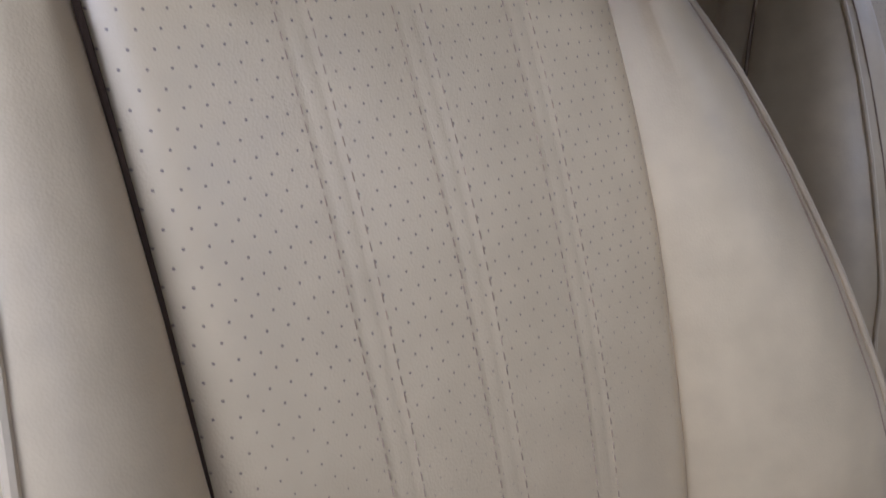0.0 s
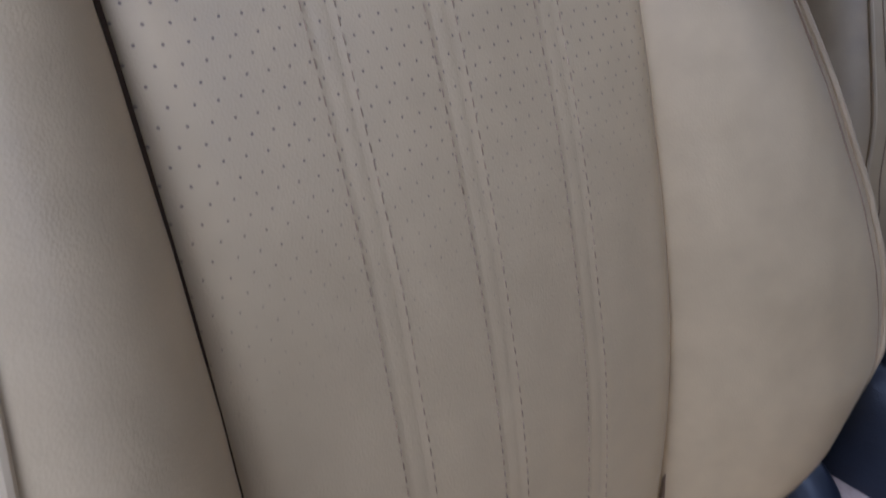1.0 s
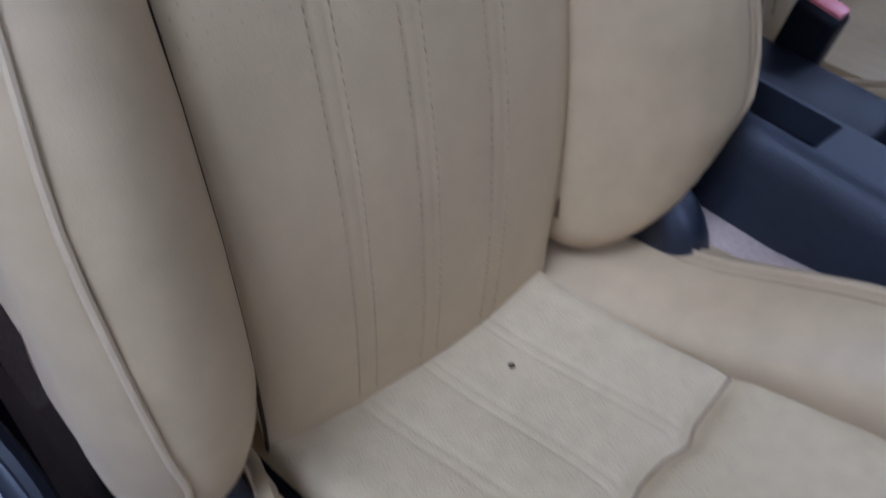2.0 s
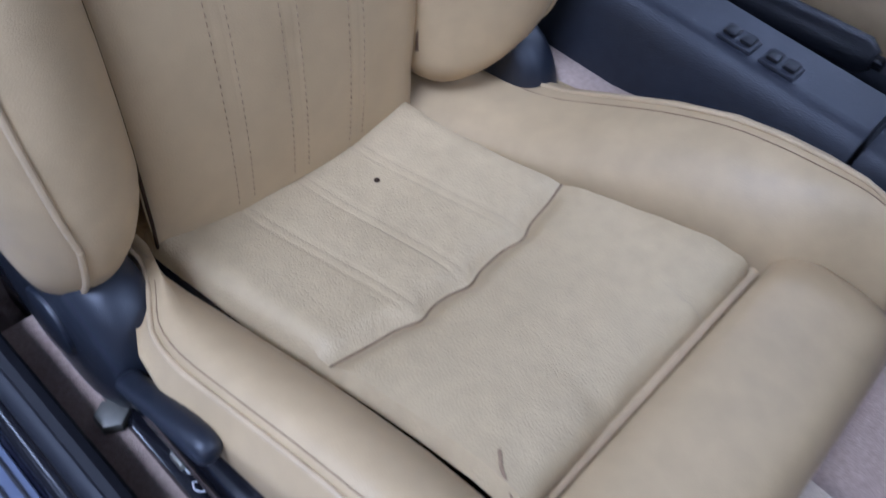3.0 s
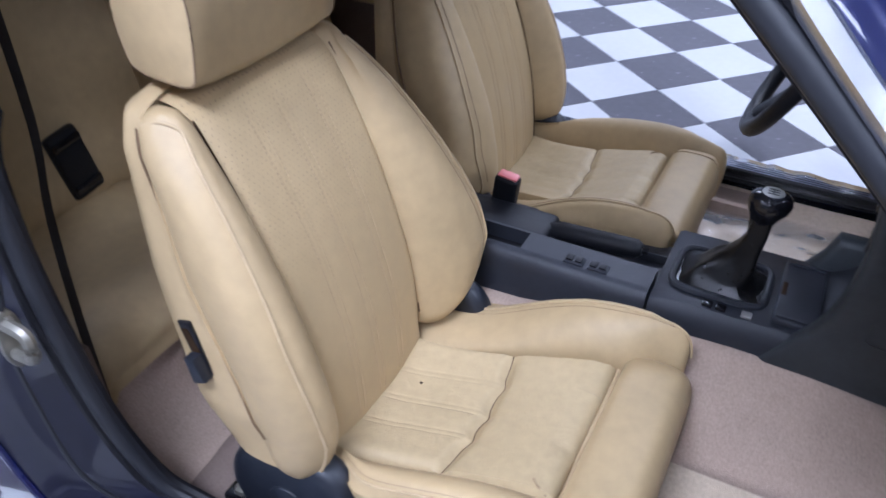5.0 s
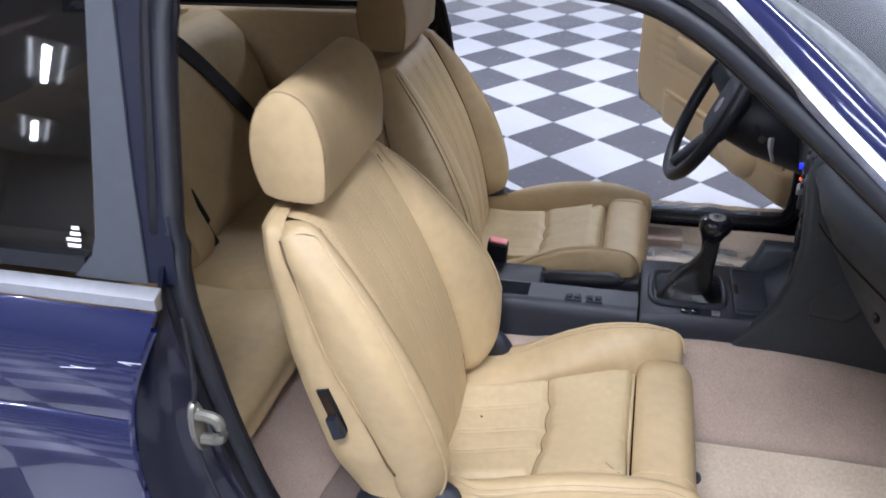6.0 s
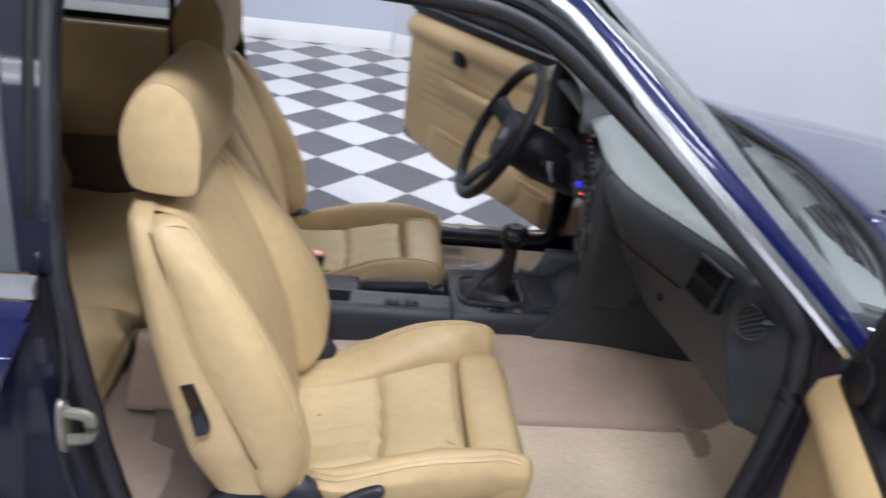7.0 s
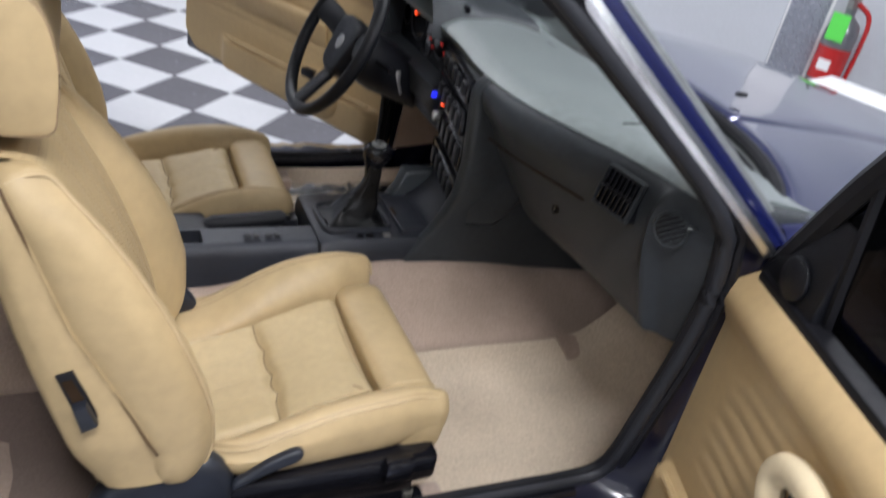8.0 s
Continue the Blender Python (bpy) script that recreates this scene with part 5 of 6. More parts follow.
def dash_ring(y):
    """Section of the padded dash; its outer end is chamfered towards the door, its inner end falls back behind the side panel."""
    t = smoothstep(-0.66, -0.2, y)
    chamfer = 0.55 * max(0.0, -0.63 - y) - 0.006 * max(0.0, 1 - abs(y + 0.622) / 0.012)
    back = 0.028 * smoothstep(-0.3, -0.2, y)
    out = [(0.815, 0.957), (0.785, 0.95), (0.757, 0.932), (0.744, 0.9), (0.743, 0.87), (0.75, 0.82), (0.768, 0.76), (0.79, 0.7)]
    mid = [(0.72, 0.956), (0.672, 0.948), (0.636, 0.928), (0.624, 0.895), (0.64, 0.86), (0.665, 0.81), (0.7, 0.755), (0.74, 0.7)]
    prof = [(a * (1 - t) + c * t, b * (1 - t) + d * t) for (a, b), (c, d) in zip(out, mid)]
    prof = [(x + (chamfer + (0.007 if y < -0.632 and z < 0.83 else 0.0)) * smoothstep(0.957, 0.915, z) + back * smoothstep(0.94, 0.86, z), z) for x, z in prof]
    prof += [(max(0.8, prof[-1][0] + 0.012), 0.675), (0.87, 0.67), (1.02, 0.7), (1.06, 0.86), (1.0, 0.92), (0.9, 0.944), (0.84, 0.954)]
    return [(x, y, z) for x, z in spline(prof, 4, True)]


ends = list(np.linspace(-0.712, -0.636, 6)) + [-0.631, -0.627, -0.622, -0.617, -0.611] + list(np.linspace(-0.59, -0.19, 16))
part("dash_panel", loft(soft_ends([dash_ring(y) for y in ends], 0.012, 1, ((0.35, 0.98), (0.7, 0.93), (1.0, 0.8)))), DASH, dash, "padded charcoal dash over the glove box")


def top_edge(y, k):
    """Front edge of the lightened dash top, rolled over the crest of the padding as its painted sheen; k runs from the
    crest to the top.
    """
    t = smoothstep(-0.66, -0.2, y)
    over = 0.03 * smoothstep(-0.16, 0.12, y)
    return 0.768 + 0.022 * k - (0.116 - 0.006 * k) * t + over + 0.25 * max(0.0, -0.63 - y)


# pale sheet over top and crest, painting the light that falls there
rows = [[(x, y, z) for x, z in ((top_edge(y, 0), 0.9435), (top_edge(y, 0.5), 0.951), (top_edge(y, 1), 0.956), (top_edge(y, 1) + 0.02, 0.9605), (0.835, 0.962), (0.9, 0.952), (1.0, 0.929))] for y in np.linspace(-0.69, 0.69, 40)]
part("dash_top", solid_sheet(rows, (0.006, 0, -0.014)), DASH_TOP_LIT, dash, "dash top under the windscreen, coloured lighter as if lit")
part("top_slot", box(0.79, 0.84, -0.425, -0.418, 0.957, 0.963, 0.002), BLACK, dash, "narrow defroster slot")
def dash_face(y, z):
    t = smoothstep(-0.66, -0.2, y)
    out = [(0.7, 0.79), (0.76, 0.768), (0.82, 0.75), (0.87, 0.743), (0.91, 0.745)]
    mid = [(0.7, 0.74), (0.755, 0.7), (0.81, 0.665), (0.86, 0.64), (0.905, 0.624)]
    return lerp(out, z) * (1 - t) + lerp(mid, z) * t


latch = part("latch", turned(disc((0, 0, 0), 0.01, 0.004, 0, 20, 0.001), Matrix.Translation((dash_face(-0.41, 0.79) - 0.0035, -0.41, 0.79))), GLOSS_BLACK, dash, "round black glove box lock")
part("keyway", box(dash_face(-0.41, 0.79) - 0.0045, dash_face(-0.41, 0.79) - 0.003, -0.411, -0.409, 0.787, 0.793, 0), ZINC, latch)
# square and round vents at the end of the dash
va = np.array((0.724, -0.55, 0.894))
ax = np.array((-0.16, 0.987, 0.0))
vx = np.array((-0.26, -0.04, -0.96))
vx -= ax * ax.dot(vx)
vx /= np.linalg.norm(vx)
vn = np.cross(ax, vx)
m = Matrix(((ax[0], vx[0], vn[0], va[0]), (ax[1], vx[1], vn[1], va[1]), (ax[2], vx[2], vn[2], va[2]), (0, 0, 0, 1)))
vent = part("square_vent", turned(box(-0.04, 0.04, -0.034, 0.034, -0.03, 0.006, 0.005), m), BLACK, dash, "black slatted side vent")
for vb in ((-0.042, 0.042, -0.036, -0.03), (-0.042, 0.042, 0.03, 0.036), (-0.042, -0.036, -0.03, 0.03), (0.036, 0.042, -0.03, 0.03)):
    part("vent_frame", turned(box(*vb, 0.0, 0.011, 0.003), m), DASH, vent, "raised charcoal frame")
for k in range(7):
    part("slat", turned(box(-0.0345 + 0.0105 * k, -0.0315 + 0.0105 * k, -0.029, 0.029, 0.004, 0.012, 0.001), m), GLOSS_BLACK, vent)
part("slider", turned(box(-0.035, 0.035, -0.003, 0.003, 0.006, 0.0125, 0.001), m), BLACK, vent)
va = np.array((0.752, -0.654, 0.888))
ax = np.array((-0.47, 0.88, 0.0)) / np.linalg.norm((-0.47, 0.88))
vx = np.array((-0.1, -0.05, -0.99))
vx -= ax * ax.dot(vx)
vx /= np.linalg.norm(vx)
vn = np.cross(ax, vx)
m2 = Matrix(((ax[0], vx[0], vn[0], va[0]), (ax[1], vx[1], vn[1], va[1]), (ax[2], vx[2], vn[2], va[2]), (0, 0, 0, 1)))
rv = part("round_vent", turned(disc((0, 0, -0.03), 0.026, 0.033, 2, 28, 0.002), m2), BOOT, dash, "round side window vent")
part("bezel", turned(tube([(0.027 * math.cos(a), 0.027 * math.sin(a), 0.002) for a in np.linspace(0, 2 * math.pi, 28, endpoint=False)], 0.003, 8, closed=True), m2), DASH, rv, "round charcoal bezel")
for k in range(6):
    o = -0.019 + 0.0076 * k
    h = math.sqrt(max(0.0, 0.024 ** 2 - o * o))
    part("slat", turned(box(-h, h, o - 0.0016, o + 0.0016, 0.002, 0.006, 0), m2 @ Matrix.Rotation(radians(40), 4, "Z")), DASH, rv)
lid = [(dash_face(y, z) - 0.0012, y, z) for y, z in [(y, 0.845) for y in np.linspace(-0.23, -0.48, 10)]]
part("lid_joint", tube(lid, 0.0016, 6), GAP, dash, "dark joint round the glove box lid")
# centre stack, turned to the driver
m = Matrix.Translation((0.745, -0.035, 0.6)) @ Matrix.Rotation(radians(-11), 4, "Z")
stack = part("radio_console", turned(slab([(-0.045, 0.0), (-0.075, 0.15), (-0.085, 0.31), (-0.06, 0.338), (0.0, 0.352), (0.15, 0.35), (0.15, 0.16), (0.03, 0.0)], 1, -0.125, 0.16, 0.022, 4), m), DASH, dash, "charcoal panel with radio and heater controls")
for z0, z1, nm in ((0.27, 0.32, "centre_vent"), (0.2, 0.255, "radio"), (0.12, 0.185, "heater_panel"), (0.04, 0.1, "cubby")):
    xf = -0.078 if z0 > 0.15 else -0.066
    u = part(nm, turned(box(xf - 0.012, xf + 0.02, -0.11, 0.13, z0, z1, 0.003), m), GLOSS_BLACK, stack, "black " + nm.replace("_", " "))
    for k in range(5):
        part("knob" if nm != "centre_vent" else "slat", turned(box(xf - 0.018, xf - 0.008, -0.1 + 0.044 * k, -0.074 + 0.044 * k, z0 + 0.012, z1 - 0.012, 0.002), m), BLACK, u)
part("blue_light", turned(box(-0.103, -0.09, 0.1215, 0.1245, 0.195, 0.208, 0.0005), m), LED_BLUE, stack, "lit blue display")
part("orange_light", turned(box(-0.099, -0.091, 0.037, 0.041, 0.208, 0.212, 0.0005), m), LED_RED, stack, "small lit orange lamp")
part("silver_knob", turned(disc((-0.1, 0.09, 0.165), 0.012, 0.022, 0, 18, 0.003), m), STEEL, stack, "silver rotary knob")
# instrument hood: an arched shell with the dials set back inside it
def hood_arch(x, grow):
    lift = 0.045 * (1 - smoothstep(0.66, 0.9, x))
    pts = [(0.15, 0.915), (0.152, 0.93), (0.165, 0.945 + 0.4 * lift), (0.21, 0.962 + lift), (0.36, 0.967 + lift), (0.5, 0.962 + lift), (0.545, 0.945 + 0.4 * lift), (0.558, 0.9), (0.56, 0.8)]
    return [(x, 0.355 + (y - 0.355) * grow, 0.88 + (z - 0.88) * grow) for y, z in spline(pts, 4)]


outer_arch = [hood_arch(x, g) for x, g in ((0.668, 0.955), (0.664, 0.98), (0.672, 1.0), (0.72, 1.0), (0.8, 1.0), (0.95, 0.96))]
inner_arch = [hood_arch(x, g) for x, g in ((0.668, 0.955), (0.676, 0.935), (0.72, 0.91), (0.76, 0.89))]
part("instrument_hood", joined(sheet(outer_arch), sheet(inner_arch)), DASH, dash, "charcoal hood over the instruments")
face = part("instrument_face", box(0.742, 0.76, 0.175, 0.54, 0.79, 0.985, 0.006), GLOSS_BLACK, dash, "dark instrument cluster set back in the hood")
for dy, dz, dr in ((0.27, 0.885, 0.052), (0.42, 0.885, 0.052), (0.345, 0.84, 0.026), (0.505, 0.875, 0.026)):
    part("dial_ring", tube([(0.741, dy + dr * math.cos(a), dz + dr * math.sin(a)) for a in np.linspace(0, 2 * math.pi, 28, endpoint=False)], 0.0025, 6, closed=True), RUBBER, face, "thin grey dial ring")
part("warning_light", box(0.738, 0.742, 0.445, 0.454, 0.888, 0.894, 0), LED_RED, face, "lit red warning lamp")
for k, (dy, dz, dw) in enumerate(((0.33, 0.862, 0.02), (0.31, 0.848, 0.014), (0.26, 0.87, 0.012), (0.235, 0.855, 0.016), (0.22, 0.838, 0.01))):
    part("lit_bar", box(0.7395, 0.742, dy - dw / 2, dy + dw / 2, dz - 0.002, dz + 0.002, 0), DIM_RED, face, "dim red lit bar on the dial")
part("cluster_base", slab([(0.69, 0.8), (0.7, 0.735), (0.74, 0.7), (0.95, 0.72), (0.95, 0.8), (0.76, 0.812)], 1, 0.155, 0.555, 0.012, 2), DASH, dash, "charcoal panel under the instruments")
part("driver_dash", loft(soft_ends([[(x, y, z) for x, z in spline([(0.7, 0.93), (0.72, 0.8), (0.74, 0.7), (0.8, 0.66), (1.0, 0.7), (1.03, 0.9), (0.9, 0.942)], 3, True)] for y in np.linspace(0.54, 0.69, 6)], 0.01, 1)), DASH, dash, "charcoal dash end by the driver's door")
part("knee_panel", slab([(0.71, 0.755), (0.725, 0.69), (0.8, 0.66), (0.9, 0.7)], 1, 0.14, 0.66, 0.01), BLACK, dash, "black panel below the steering column")
part("pedal_box", slab([(0.9, 0.4), (1.0, 0.38), (1.05, 0.62), (0.95, 0.66)], 1, 0.2, 0.5, 0.01), BLACK, dash, "black pedals in the shade")

# ---------------------------------------------------------------- steering wheel
WC = np.array((0.508, 0.365, 0.835))
wa = np.array((0.37, 0.0, -0.18)) / np.linalg.norm((0.37, 0.0, -0.18))
wu = np.array((0.18, 0.0, 0.37)) / np.linalg.norm((0.18, 0.0, 0.37))
wy = np.array((0.0, 1.0, 0.0))
MW = Matrix(((wy[0], wu[0], -wa[0], WC[0]), (wy[1], wu[1], -wa[1], WC[1]), (wy[2], wu[2], -wa[2], WC[2]), (0, 0, 0, 1)))
wheel = thing("steering_wheel", tuple(WC + wa * 0.25), "black leather steering wheel with three spokes", "steering wheel")
part("rim", turned(tube([(0.188 * math.cos(a), 0.188 * math.sin(a), 0) for a in np.linspace(0, 2 * math.pi, 56, endpoint=False)], 0.0155, 12, closed=True), MW), BLACK, wheel, "black leather rim")
hub = part("hub", turned(slab(spline([(-0.075, 0.03), (-0.06, 0.06), (0, 0.068), (0.06, 0.06), (0.075, 0.03), (0.06, -0.05), (0.03, -0.075), (-0.03, -0.075), (-0.06, -0.05)], 3, True), 2, -0.06, -0.015, 0.014, 3), MW), BLACK, wheel, "black padded hub")
part("badge", turned(disc((0, 0, -0.016), 0.018, 0.003, 2, 20, 0.001), MW), STEEL, hub, "small round badge")
for pts in ([(0.06, 0.02, -0.035), (0.12, 0.03, -0.015), (0.182, 0.03, 0)], [(-0.06, 0.02, -0.035), (-0.12, 0.03, -0.015), (-0.182, 0.03, 0)], [(0, -0.06, -0.04), (0, -0.12, -0.02), (0, -0.184, 0)]):
    part("spoke", turned(tube(spline(pts, 4), 0.031, 12, 0.32, up=(0, 0, 1)), MW), BLACK, wheel)
part("column", turned(loft([[(r * math.cos(a), r * 1.1 * math.sin(a), z) for a in np.linspace(0, 2 * math.pi, 18, endpoint=False)] for r, z in ((0.05, -0.055), (0.058, -0.07), (0.062, -0.14), (0.055, -0.2), (0.05, -0.27))]), MW), BLACK, wheel, "black steering column shroud")
for sgn in (1, -1):
    part("stalk", turned(tube([(0.05 * sgn, 0.01, -0.1), (0.12 * sgn, 0.02, -0.1), (0.16 * sgn, 0.022, -0.095)], [0.006, 0.007, 0.009], 8), MW), GLOSS_BLACK, wheel, "black control stalk")
part("key_fob", tube(spline([(0.622, 0.21, 0.815), (0.624, 0.205, 0.79), (0.632, 0.2, 0.765)], 4), 0.007, 8, 0.4), STEEL, wheel, "silver key fob hanging from the key")
part("key", turned(box(0.055, 0.075, -0.05, -0.03, -0.14, -0.11, 0.003), MW), STEEL, wheel, "steel ignition key")


# ---------------------------------------------------------------- the open doors
def open_door(name, hinge, d, inner, label, near):
    d, n = np.array(d) / np.linalg.norm(d), np.array(inner) / np.linalg.norm(inner)
    M = Matrix(((d[0], n[0], 0, hinge[0]), (d[1], n[1], 0, hinge[1]), (0, 0, 1, -0.045 if near else 0), (0, 0, 0, 1)))

    def W(geo):
        return turned(geo, M)

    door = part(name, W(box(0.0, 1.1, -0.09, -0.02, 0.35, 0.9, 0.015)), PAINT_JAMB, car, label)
    part("outer_skin", W(solid_sheet([[(l, -0.1 - 0.02 * math.sin((z - 0.3) / 0.62 * math.pi), z) for l in np.linspace(0.02, 1.12, 12)] for z in np.linspace(0.33, 0.92, 12)], (0, 0.03, 0))), PAINT, door, "dark blue outer skin")
    u, ztop, amp, lead_in = (0.045, 0.935, 0.0048, 0.05) if near else (0.0, 0.905, 0.0028, 0.0)
    ls = np.linspace(0.0, 1.09, 64)
    zs = np.linspace(0.375, ztop, 100)
    rows = []
    for z in zs:
        row = []
        for l in ls:
            h = 0.012
            h += 0.022 * smoothstep(0.79 + u * 0.7, 0.84 + u * 0.7, z) * (1 - smoothstep(ztop - 0.06, ztop + 0.01, z))
            ins = smoothstep(0.06 + lead_in, 0.085 + lead_in, l - 0.25 * max(0.0, z - 0.76)) * (1 - smoothstep(0.92, 0.96, l)) * smoothstep(0.545 + u, 0.56 + u, z) * (1 - smoothstep(0.75 + u, 0.765 + u, z))
            h += ins * (-0.004 + amp * abs(math.sin((z - 0.545) / 0.032 * math.pi)))
            h += 0.03 * (1 - smoothstep(0.48 + u, 0.5 + u, z)) * smoothstep(0.03, 0.06, l) * (1 - smoothstep(0.78, 0.86, l))
            e = min(l, 1.09 - l, z - 0.375, ztop - z)
            h -= 0.02 * max(0, 1 - e / 0.02) ** 2 + 0.018 * max(0, 1 - (ztop - z) / 0.05) ** 2
            cut = 0.12 * max(0.0, (0.5 - z) / 0.13) ** 2
            lead = 0.035 * smoothstep(ztop - 0.07, ztop, z) * max(0.0, 1 - l / 0.1)
            fore = 0.034 * max(0.0, 1 - l / 0.4) if near else 0.0
            row.append((min(l + lead - fore, 1.09 - cut), h - 0.012, z - 0.01))
        rows.append(row)
    part("inner_trim", W(solid_sheet(rows, (0, -0.012, 0))), DOOR_TAN, door, "tan vinyl trim with a pleated insert", fix=False)
    part("pocket_edge", W(tube([(l, 0.03, 0.496 + u) for l in np.linspace(0.06, 0.78, 8)], 0.006, 8)), DOOR_TAN, door, "rolled edge of the door pocket")
    part("belt_rail", W(box(0.02, 1.1, -0.06, -0.004, 0.9, 0.925, 0.006)), RUBBER_BLACK, door, "black strip at the window")
    frame_pts = [(-0.01, 0.895), (0.05, 0.98), (0.105, 1.06), (0.17, 1.15), (0.25, 1.24), (0.34, 1.295), (0.7, 1.312), (1.05, 1.3), (1.09, 1.24), (1.1, 0.91)]
    part("window_frame", W(tube(spline([(l, -0.04 + 0.07 * max(0, z - 0.9) / 0.42, z) for l, z in frame_pts], 5), 0.019, 8)), RUBBER_BLACK, door, "black window frame")
    part("quarter_post", W(tube([(0.16, -0.04, 0.91), (0.178, 0.0, 1.155)], 0.01, 8)), RUBBER_BLACK, door, "thin black window post")
    g = part("window", W(sheet([[(l, -0.04 + 0.07 * max(0, z - 0.9) / 0.42, z) for l in np.linspace(max(0.0, (z - 0.9) * 0.72), 1.08, 8)] for z in np.linspace(0.91, 1.29, 6)])), DOOR_GLASS, door, "dark reflecting door window")
    g.visible_shadow = False
    if near:
        part("mirror_cover", W(slab([(0.0, 0.915), (0.155, 0.915), (0.17, 1.1), (0.12, 1.07), (0.05, 0.98)], 1, -0.05, -0.012, 0.006, 3)), BLACK, door, "black mirror corner cover")
        part("tweeter", W(disc((0.095, -0.012, 0.955), 0.032, 0.008, 1, 24, 0.003)), BLACK, door, "round black speaker cover")
        part("mirror", W(box(0.02, 0.2, -0.26, -0.12, 0.93, 1.05, 0.03, 3)), GLOSS_BLACK, door, "black door mirror housing")
    ring = [(0.352 + 0.085 * math.cos(a), 0.03 + 0.01 * math.cos(a), 0.755 + 0.05 * math.sin(a)) for a in np.linspace(0, 2 * math.pi, 28, endpoint=False)]
    if near:
        part("pull_surround", W(tube(ring, 0.022, 10, 0.8, closed=True, up=(0, 1, 0))), CREAM, door, "cream pull handle ring")
        part("pocket_slot", W(slab([(0.004, 0.512), (0.05, 0.522), (0.05, 0.514), (0.022, 0.5)], 1, -0.004, 0.006, 0.002)), GAP, door, "dark slot at the front of the pocket")
        part("pocket_lip", W(tube([(l, 0.006, z) for l, z in spline([(0.0, 0.505), (0.02, 0.494), (0.052, 0.51), (0.058, 0.47), (0.04, 0.43)], 4)], 0.004, 8)), DOOR_TAN, door, "rolled lip of the pocket")
        part("pull_recess", W(box(0.3, 0.405, 0.0, 0.02, 0.725, 0.785, 0.008)), BLACK, door, "dark recess in the handle")
    else:
        part("armrest", W(loft([[(l, 0.0 + y, z) for y, z in spline([(0.0, 0.69), (0.022 * k, 0.69), (0.026 * k, 0.67), (0.014 * k, 0.63), (0.0, 0.61)], 3, True)] for l, k in ((0.3, 0.5), (0.33, 0.9), (0.45, 1), (0.6, 1), (0.72, 0.7), (0.78, 0.4))])), DOOR_TAN, door, "tan armrest")
        part("release_recess", W(box(0.645, 0.715, 0.008, 0.026, 0.77, 0.825, 0.008)), BLACK, door, "black door release recess")
        part("lower_grip", W(box(0.3, 0.36, 0.02, 0.05, 0.5, 0.53, 0.008)), BLACK, door, "small black grip")
        part("speaker_bulge", W(loft([[(0.3 + r * math.cos(a), y, 0.45 + 0.7 * r * math.sin(a)) for a in np.linspace(0, 2 * math.pi, 24, endpoint=False)] for r, y in ((0.12, 0.0), (0.11, 0.03), (0.095, 0.042), (0.05, 0.046))])), DOOR_TAN, door, "tan speaker bulge")
    for z in (0.5, 0.76):
        part("hinge", W(box(-0.055, 0.012, -0.05, -0.01, z - 0.035, z + 0.035, 0.006)), PAINT_JAMB, door, "dark blue door hinge")
    return door


open_door("door", (0.845, -0.738), (-0.30, -0.954), (-0.954, 0.30), "open dark blue car door with pleated tan trim", True)
open_door("door", (0.82, 0.74), (-0.463, 0.886), (-0.886, -0.463), "open car door with plain tan trim over the tiles", False)

# ---------------------------------------------------------------- things in the room
WE = np.array(U)
WN = np.array((U[1], -U[0]))


def on_east(a, off):
    p = np.array(CORNER) + WE * a + WN * off
    return float(p[0]), float(p[1])


# fire extinguisher and its tag on the far wall, in front of the diamond plate
ex, ey = on_east(4.77, 0.11)
ext = thing("fire_extinguisher", (ex, ey, 0.3), "red fire extinguisher with a green tag on the wall", "fire extinguisher")
part("cylinder", loft([[(ex + r * math.cos(a), ey + r * math.sin(a), z) for a in np.linspace(0, 2 * math.pi, 28, endpoint=False)] for z, r in ((0.3, 0.06), (0.305, 0.08), (0.33, 0.09), (0.64, 0.09), (0.69, 0.08), (0.725, 0.045), (0.74, 0.028), (0.78, 0.028))]), SILVER, ext, "brushed steel cylinder")
part("red_label", loft([[(ex + 0.0915 * math.cos(a), ey + 0.0915 * math.sin(a), z) for a in np.linspace(0, 2 * math.pi, 28, endpoint=False)] for z in (0.37, 0.56)], False), RED, ext, "red printed label round the cylinder")
part("valve", box(ex - 0.03, ex + 0.03, ey - 0.02, ey + 0.02, 0.77, 0.84, 0.008), STEEL, ext, "steel valve head")
part("handle", tube([(ex - 0.02, ey, 0.83), (ex - 0.1, ey - 0.08, 0.87)], 0.012, 8), BLACK, ext, "black squeeze handle")
part("hose", tube(spline([(ex + 0.0, ey - 0.03, 0.81), (ex + 0.07, ey - 0.08, 0.74), (ex + 0.085, ey - 0.085, 0.55), (ex + 0.075, ey - 0.08, 0.36)], 5), 0.014, 8), RED, ext, "red hose")
TV = np.array((-0.92, -0.4))
TV /= np.linalg.norm(TV)
TS = np.array((-TV[1], TV[0]))


def facing(u, v, z, off):
    return (ex + TV[0] * off + TS[0] * u, ey + TV[1] * off + TS[1] * u, z)


part("label", loft([[facing(u, 0, z, 0.092 - 0.4 * u * u * 12) for z in (0.43, 0.49)] + [facing(u, 0, z, 0.086 - 0.4 * u * u * 12) for z in (0.49, 0.43)] for u in np.linspace(-0.035, 0.035, 7)]), WHITE, ext, "white label")
part("tag", loft([[facing(u, 0, 0.6, 0.1), facing(u, 0, 0.75, 0.11), facing(u, 0, 0.75, 0.112), facing(u, 0, 0.6, 0.102)] for u in (-0.05, 0.05)]), GREEN, ext, "bright green inspection tag")
part("bracket", box(ex + 0.03, ex + 0.1, ey + 0.02, ey + 0.09, 0.34, 0.7, 0.008), RED, ext, "red wall bracket")

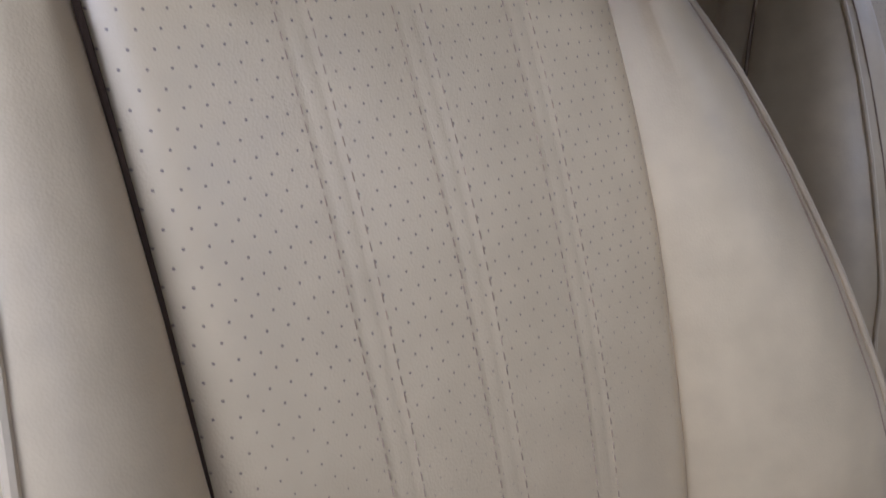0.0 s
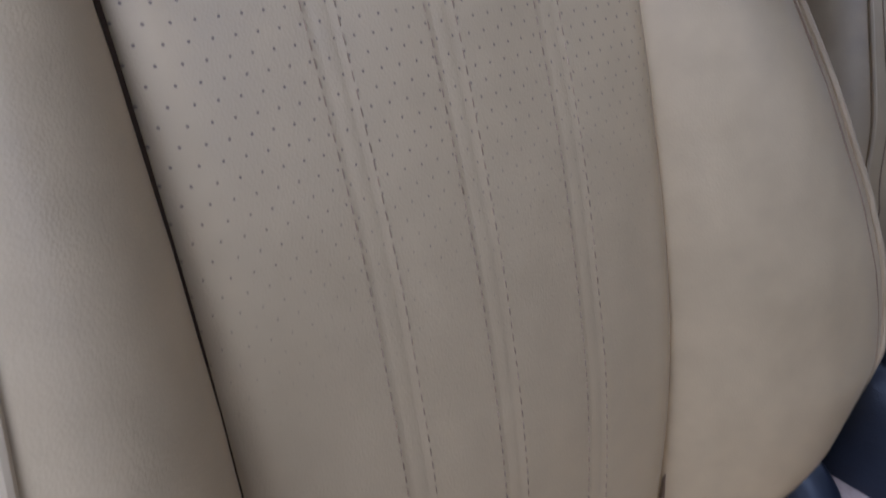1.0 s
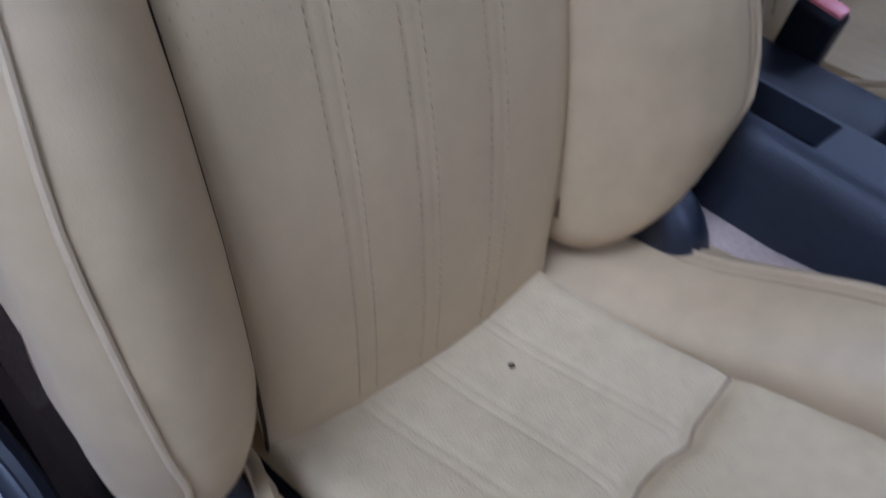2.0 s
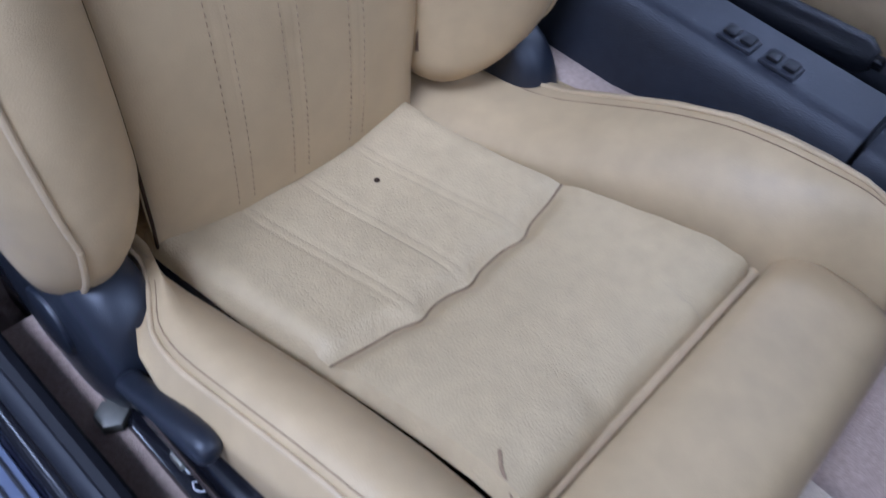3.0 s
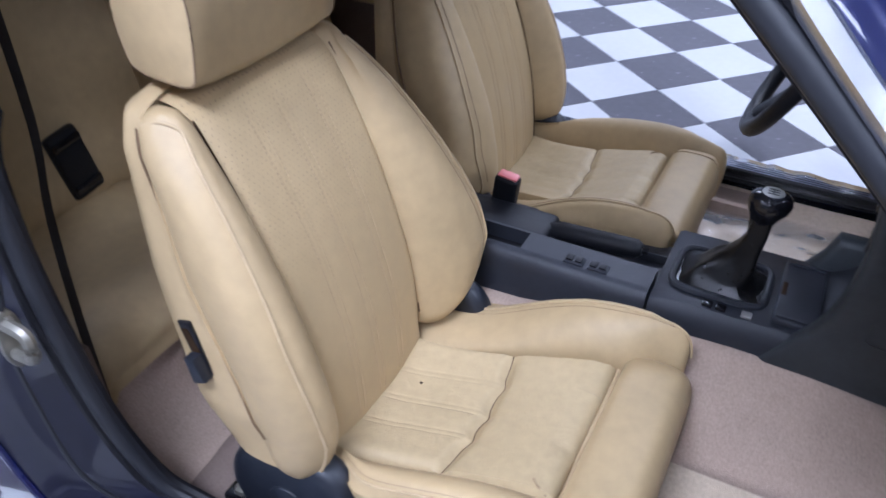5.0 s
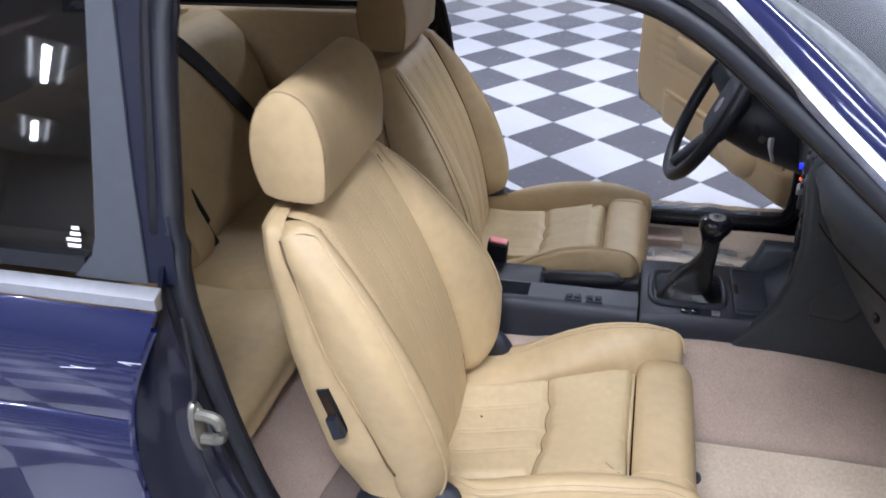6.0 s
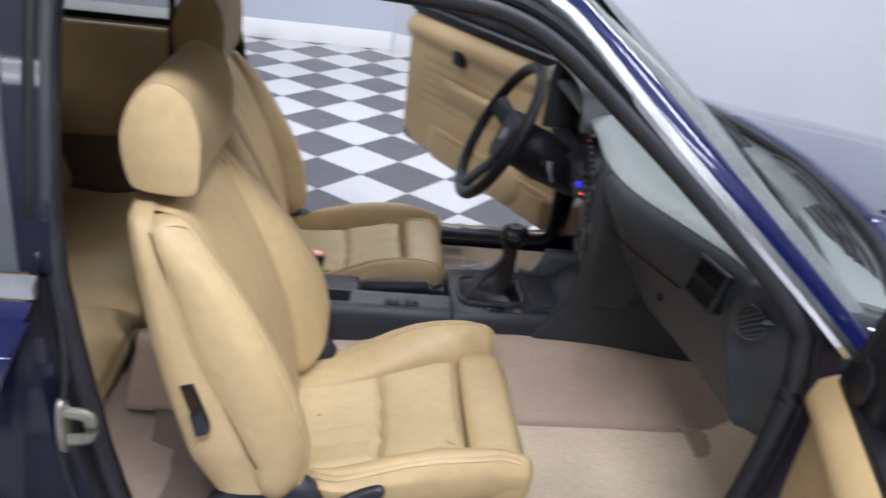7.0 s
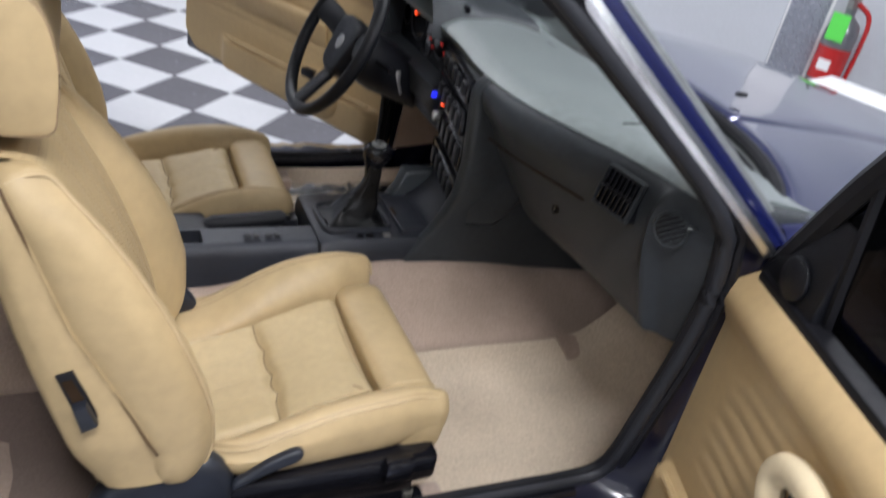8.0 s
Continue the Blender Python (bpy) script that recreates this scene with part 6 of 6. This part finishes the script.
pil = [on_east(4.45, 0.001), on_east(4.69, 0.001), on_east(4.69, 0.03), on_east(4.45, 0.03)]
tagged(part("wall_column", slab(pil, 2, 0.0, CEIL, 0.004), WHITE, None, "white painted wall column behind the diamond plate", "structure"), category="column")
# diamond plate guard on the column
pa0, pa1 = 4.46, 4.67
plate = thing("diamond_plate", (*on_east(0.5 * (pa0 + pa1), 0.031), 0.0), "bright aluminium diamond plate fixed to the wall", "wall guard")
corner4 = [on_east(pa0, 0.031), on_east(pa1, 0.031), on_east(pa1, 0.035), on_east(pa0, 0.035)]
part("backing", slab(corner4, 2, 0.0, 0.85, 0), PLATE_BASE, plate, smooth=False)
geos = []
for i in range(5):
    for j in range(19):
        a0, z0 = pa0 + 0.022 + 0.0415 * i, 0.025 + 0.0425 * j
        tilt = 0.8 if (i + j) % 2 else -0.8
        ca, sa = math.cos(tilt), math.sin(tilt)
        ring = []
        for u, v in ((-0.022, 0), (0, -0.007), (0.022, 0), (0, 0.007)):
            px, pz = a0 + u * ca - v * sa, z0 + u * sa + v * ca
            ring.append((*on_east(px, 0.0351), pz))
        top = (*on_east(a0, 0.044), z0)
        geos.append((ring + [top], [(0, 1, 4), (1, 2, 4), (2, 3, 4), (3, 0, 4)]))
part("tread", joined(*geos), DIAMOND, plate, "raised tread lozenges", "stuff", fix=False, smooth=False)
# white work table before the extinguisher
tz = 0.585
TC, TD = np.array((2.88, 1.06)), np.array((0.34, -0.94))
TW = np.array((0.94, 0.34))
table = thing("work_table", (3.2, 0.6, 0), "plain white low work table near the wall", "table")


def on_table(a, w):
    q = TC + TD * a + TW * w
    return float(q[0]), float(q[1])


part("tabletop", slab([on_table(0, 0), on_table(1.3, 0), on_table(1.3, 0.32), on_table(0, 0.32)], 2, tz - 0.04, tz, 0.004), WHITE, table)
for ta in (0.06, 1.24):
    for tw in (0.04, 0.28):
        lx0, ly0 = on_table(ta, tw)
        part("leg", box(lx0 - 0.018, lx0 + 0.018, ly0 - 0.018, ly0 + 0.018, 0, tz - 0.04, 0.004), STEEL, table)
# crumpled clear film over the driver's floor
rows = []
for x in np.linspace(0.36, 0.82, 30):
    row = []
    for y in np.linspace(0.3, 0.7, 26):
        base_z = 0.318 + 0.085 * smoothstep(0.6, 0.66, y)
        row.append((x, y, base_z + 0.012 * abs(noise.noise(Vector((x * 14, y * 14, 4)))) + 0.003 * noise.noise(Vector((x * 40, y * 40, 9)))))
    rows.append(row)
part("plastic_film", sheet(rows), PLASTIC_FILM, None, "crumpled clear plastic film over the footwell carpet", category="plastic film", fix=False)

# ---------------------------------------------------------------- floor tiles
def tile_geo(k):
    a, t = TILE / 2 - 0.0007, 0.006
    b = a - 0.0012
    return ([(-a, -a, -t), (a, -a, -t), (a, a, -t), (-a, a, -t), (-b, -b, 0), (b, -b, 0), (b, b, 0), (-b, b, 0)],
            [(0, 1, 5, 4), (1, 2, 6, 5), (2, 3, 7, 6), (3, 0, 4, 7), (4, 5, 6, 7)])


TURN = Matrix.Rotation(math.atan2(U[1], U[0]), 4, "Z")
tile_mesh = {k: geo_mesh("tile", turned(tile_geo(k), TURN), mt, (0, 0, 0), False) for k, mt in (("w", WHITE_TILE), ("d", DARK_TILE))}
rest = {"w": [], "d": []}
for i in range(-32, 44):
    for j in range(-26, 52):
        x, y = tile_point(i + 0.5, j + 0.5)
        if not (-6.0 < x < EAST_END[0] and -8.4 < y < 5.1):
            continue
        if (x - CORNER[0]) * WN[0] + (y - CORNER[1]) * WN[1] < -0.2:
            continue
        kind = "d" if (i + j) % 2 else "w"
        near = -1.75 < x < 1.5 and 0.72 < y < 4.95
        if near:
            ob = new("tile", tile_mesh[kind])
            ob.parent, ob.location = floor, (x, y, 0)
        else:
            rest[kind].append(turned(tile_geo(0), Matrix.Translation((x, y, 0)) @ TURN))
for k, mt in (("w", WHITE_TILE), ("d", DARK_TILE)):
    part("tile_field", joined(*rest[k]), mt, floor, "", "stuff", smooth=False, fix=False)
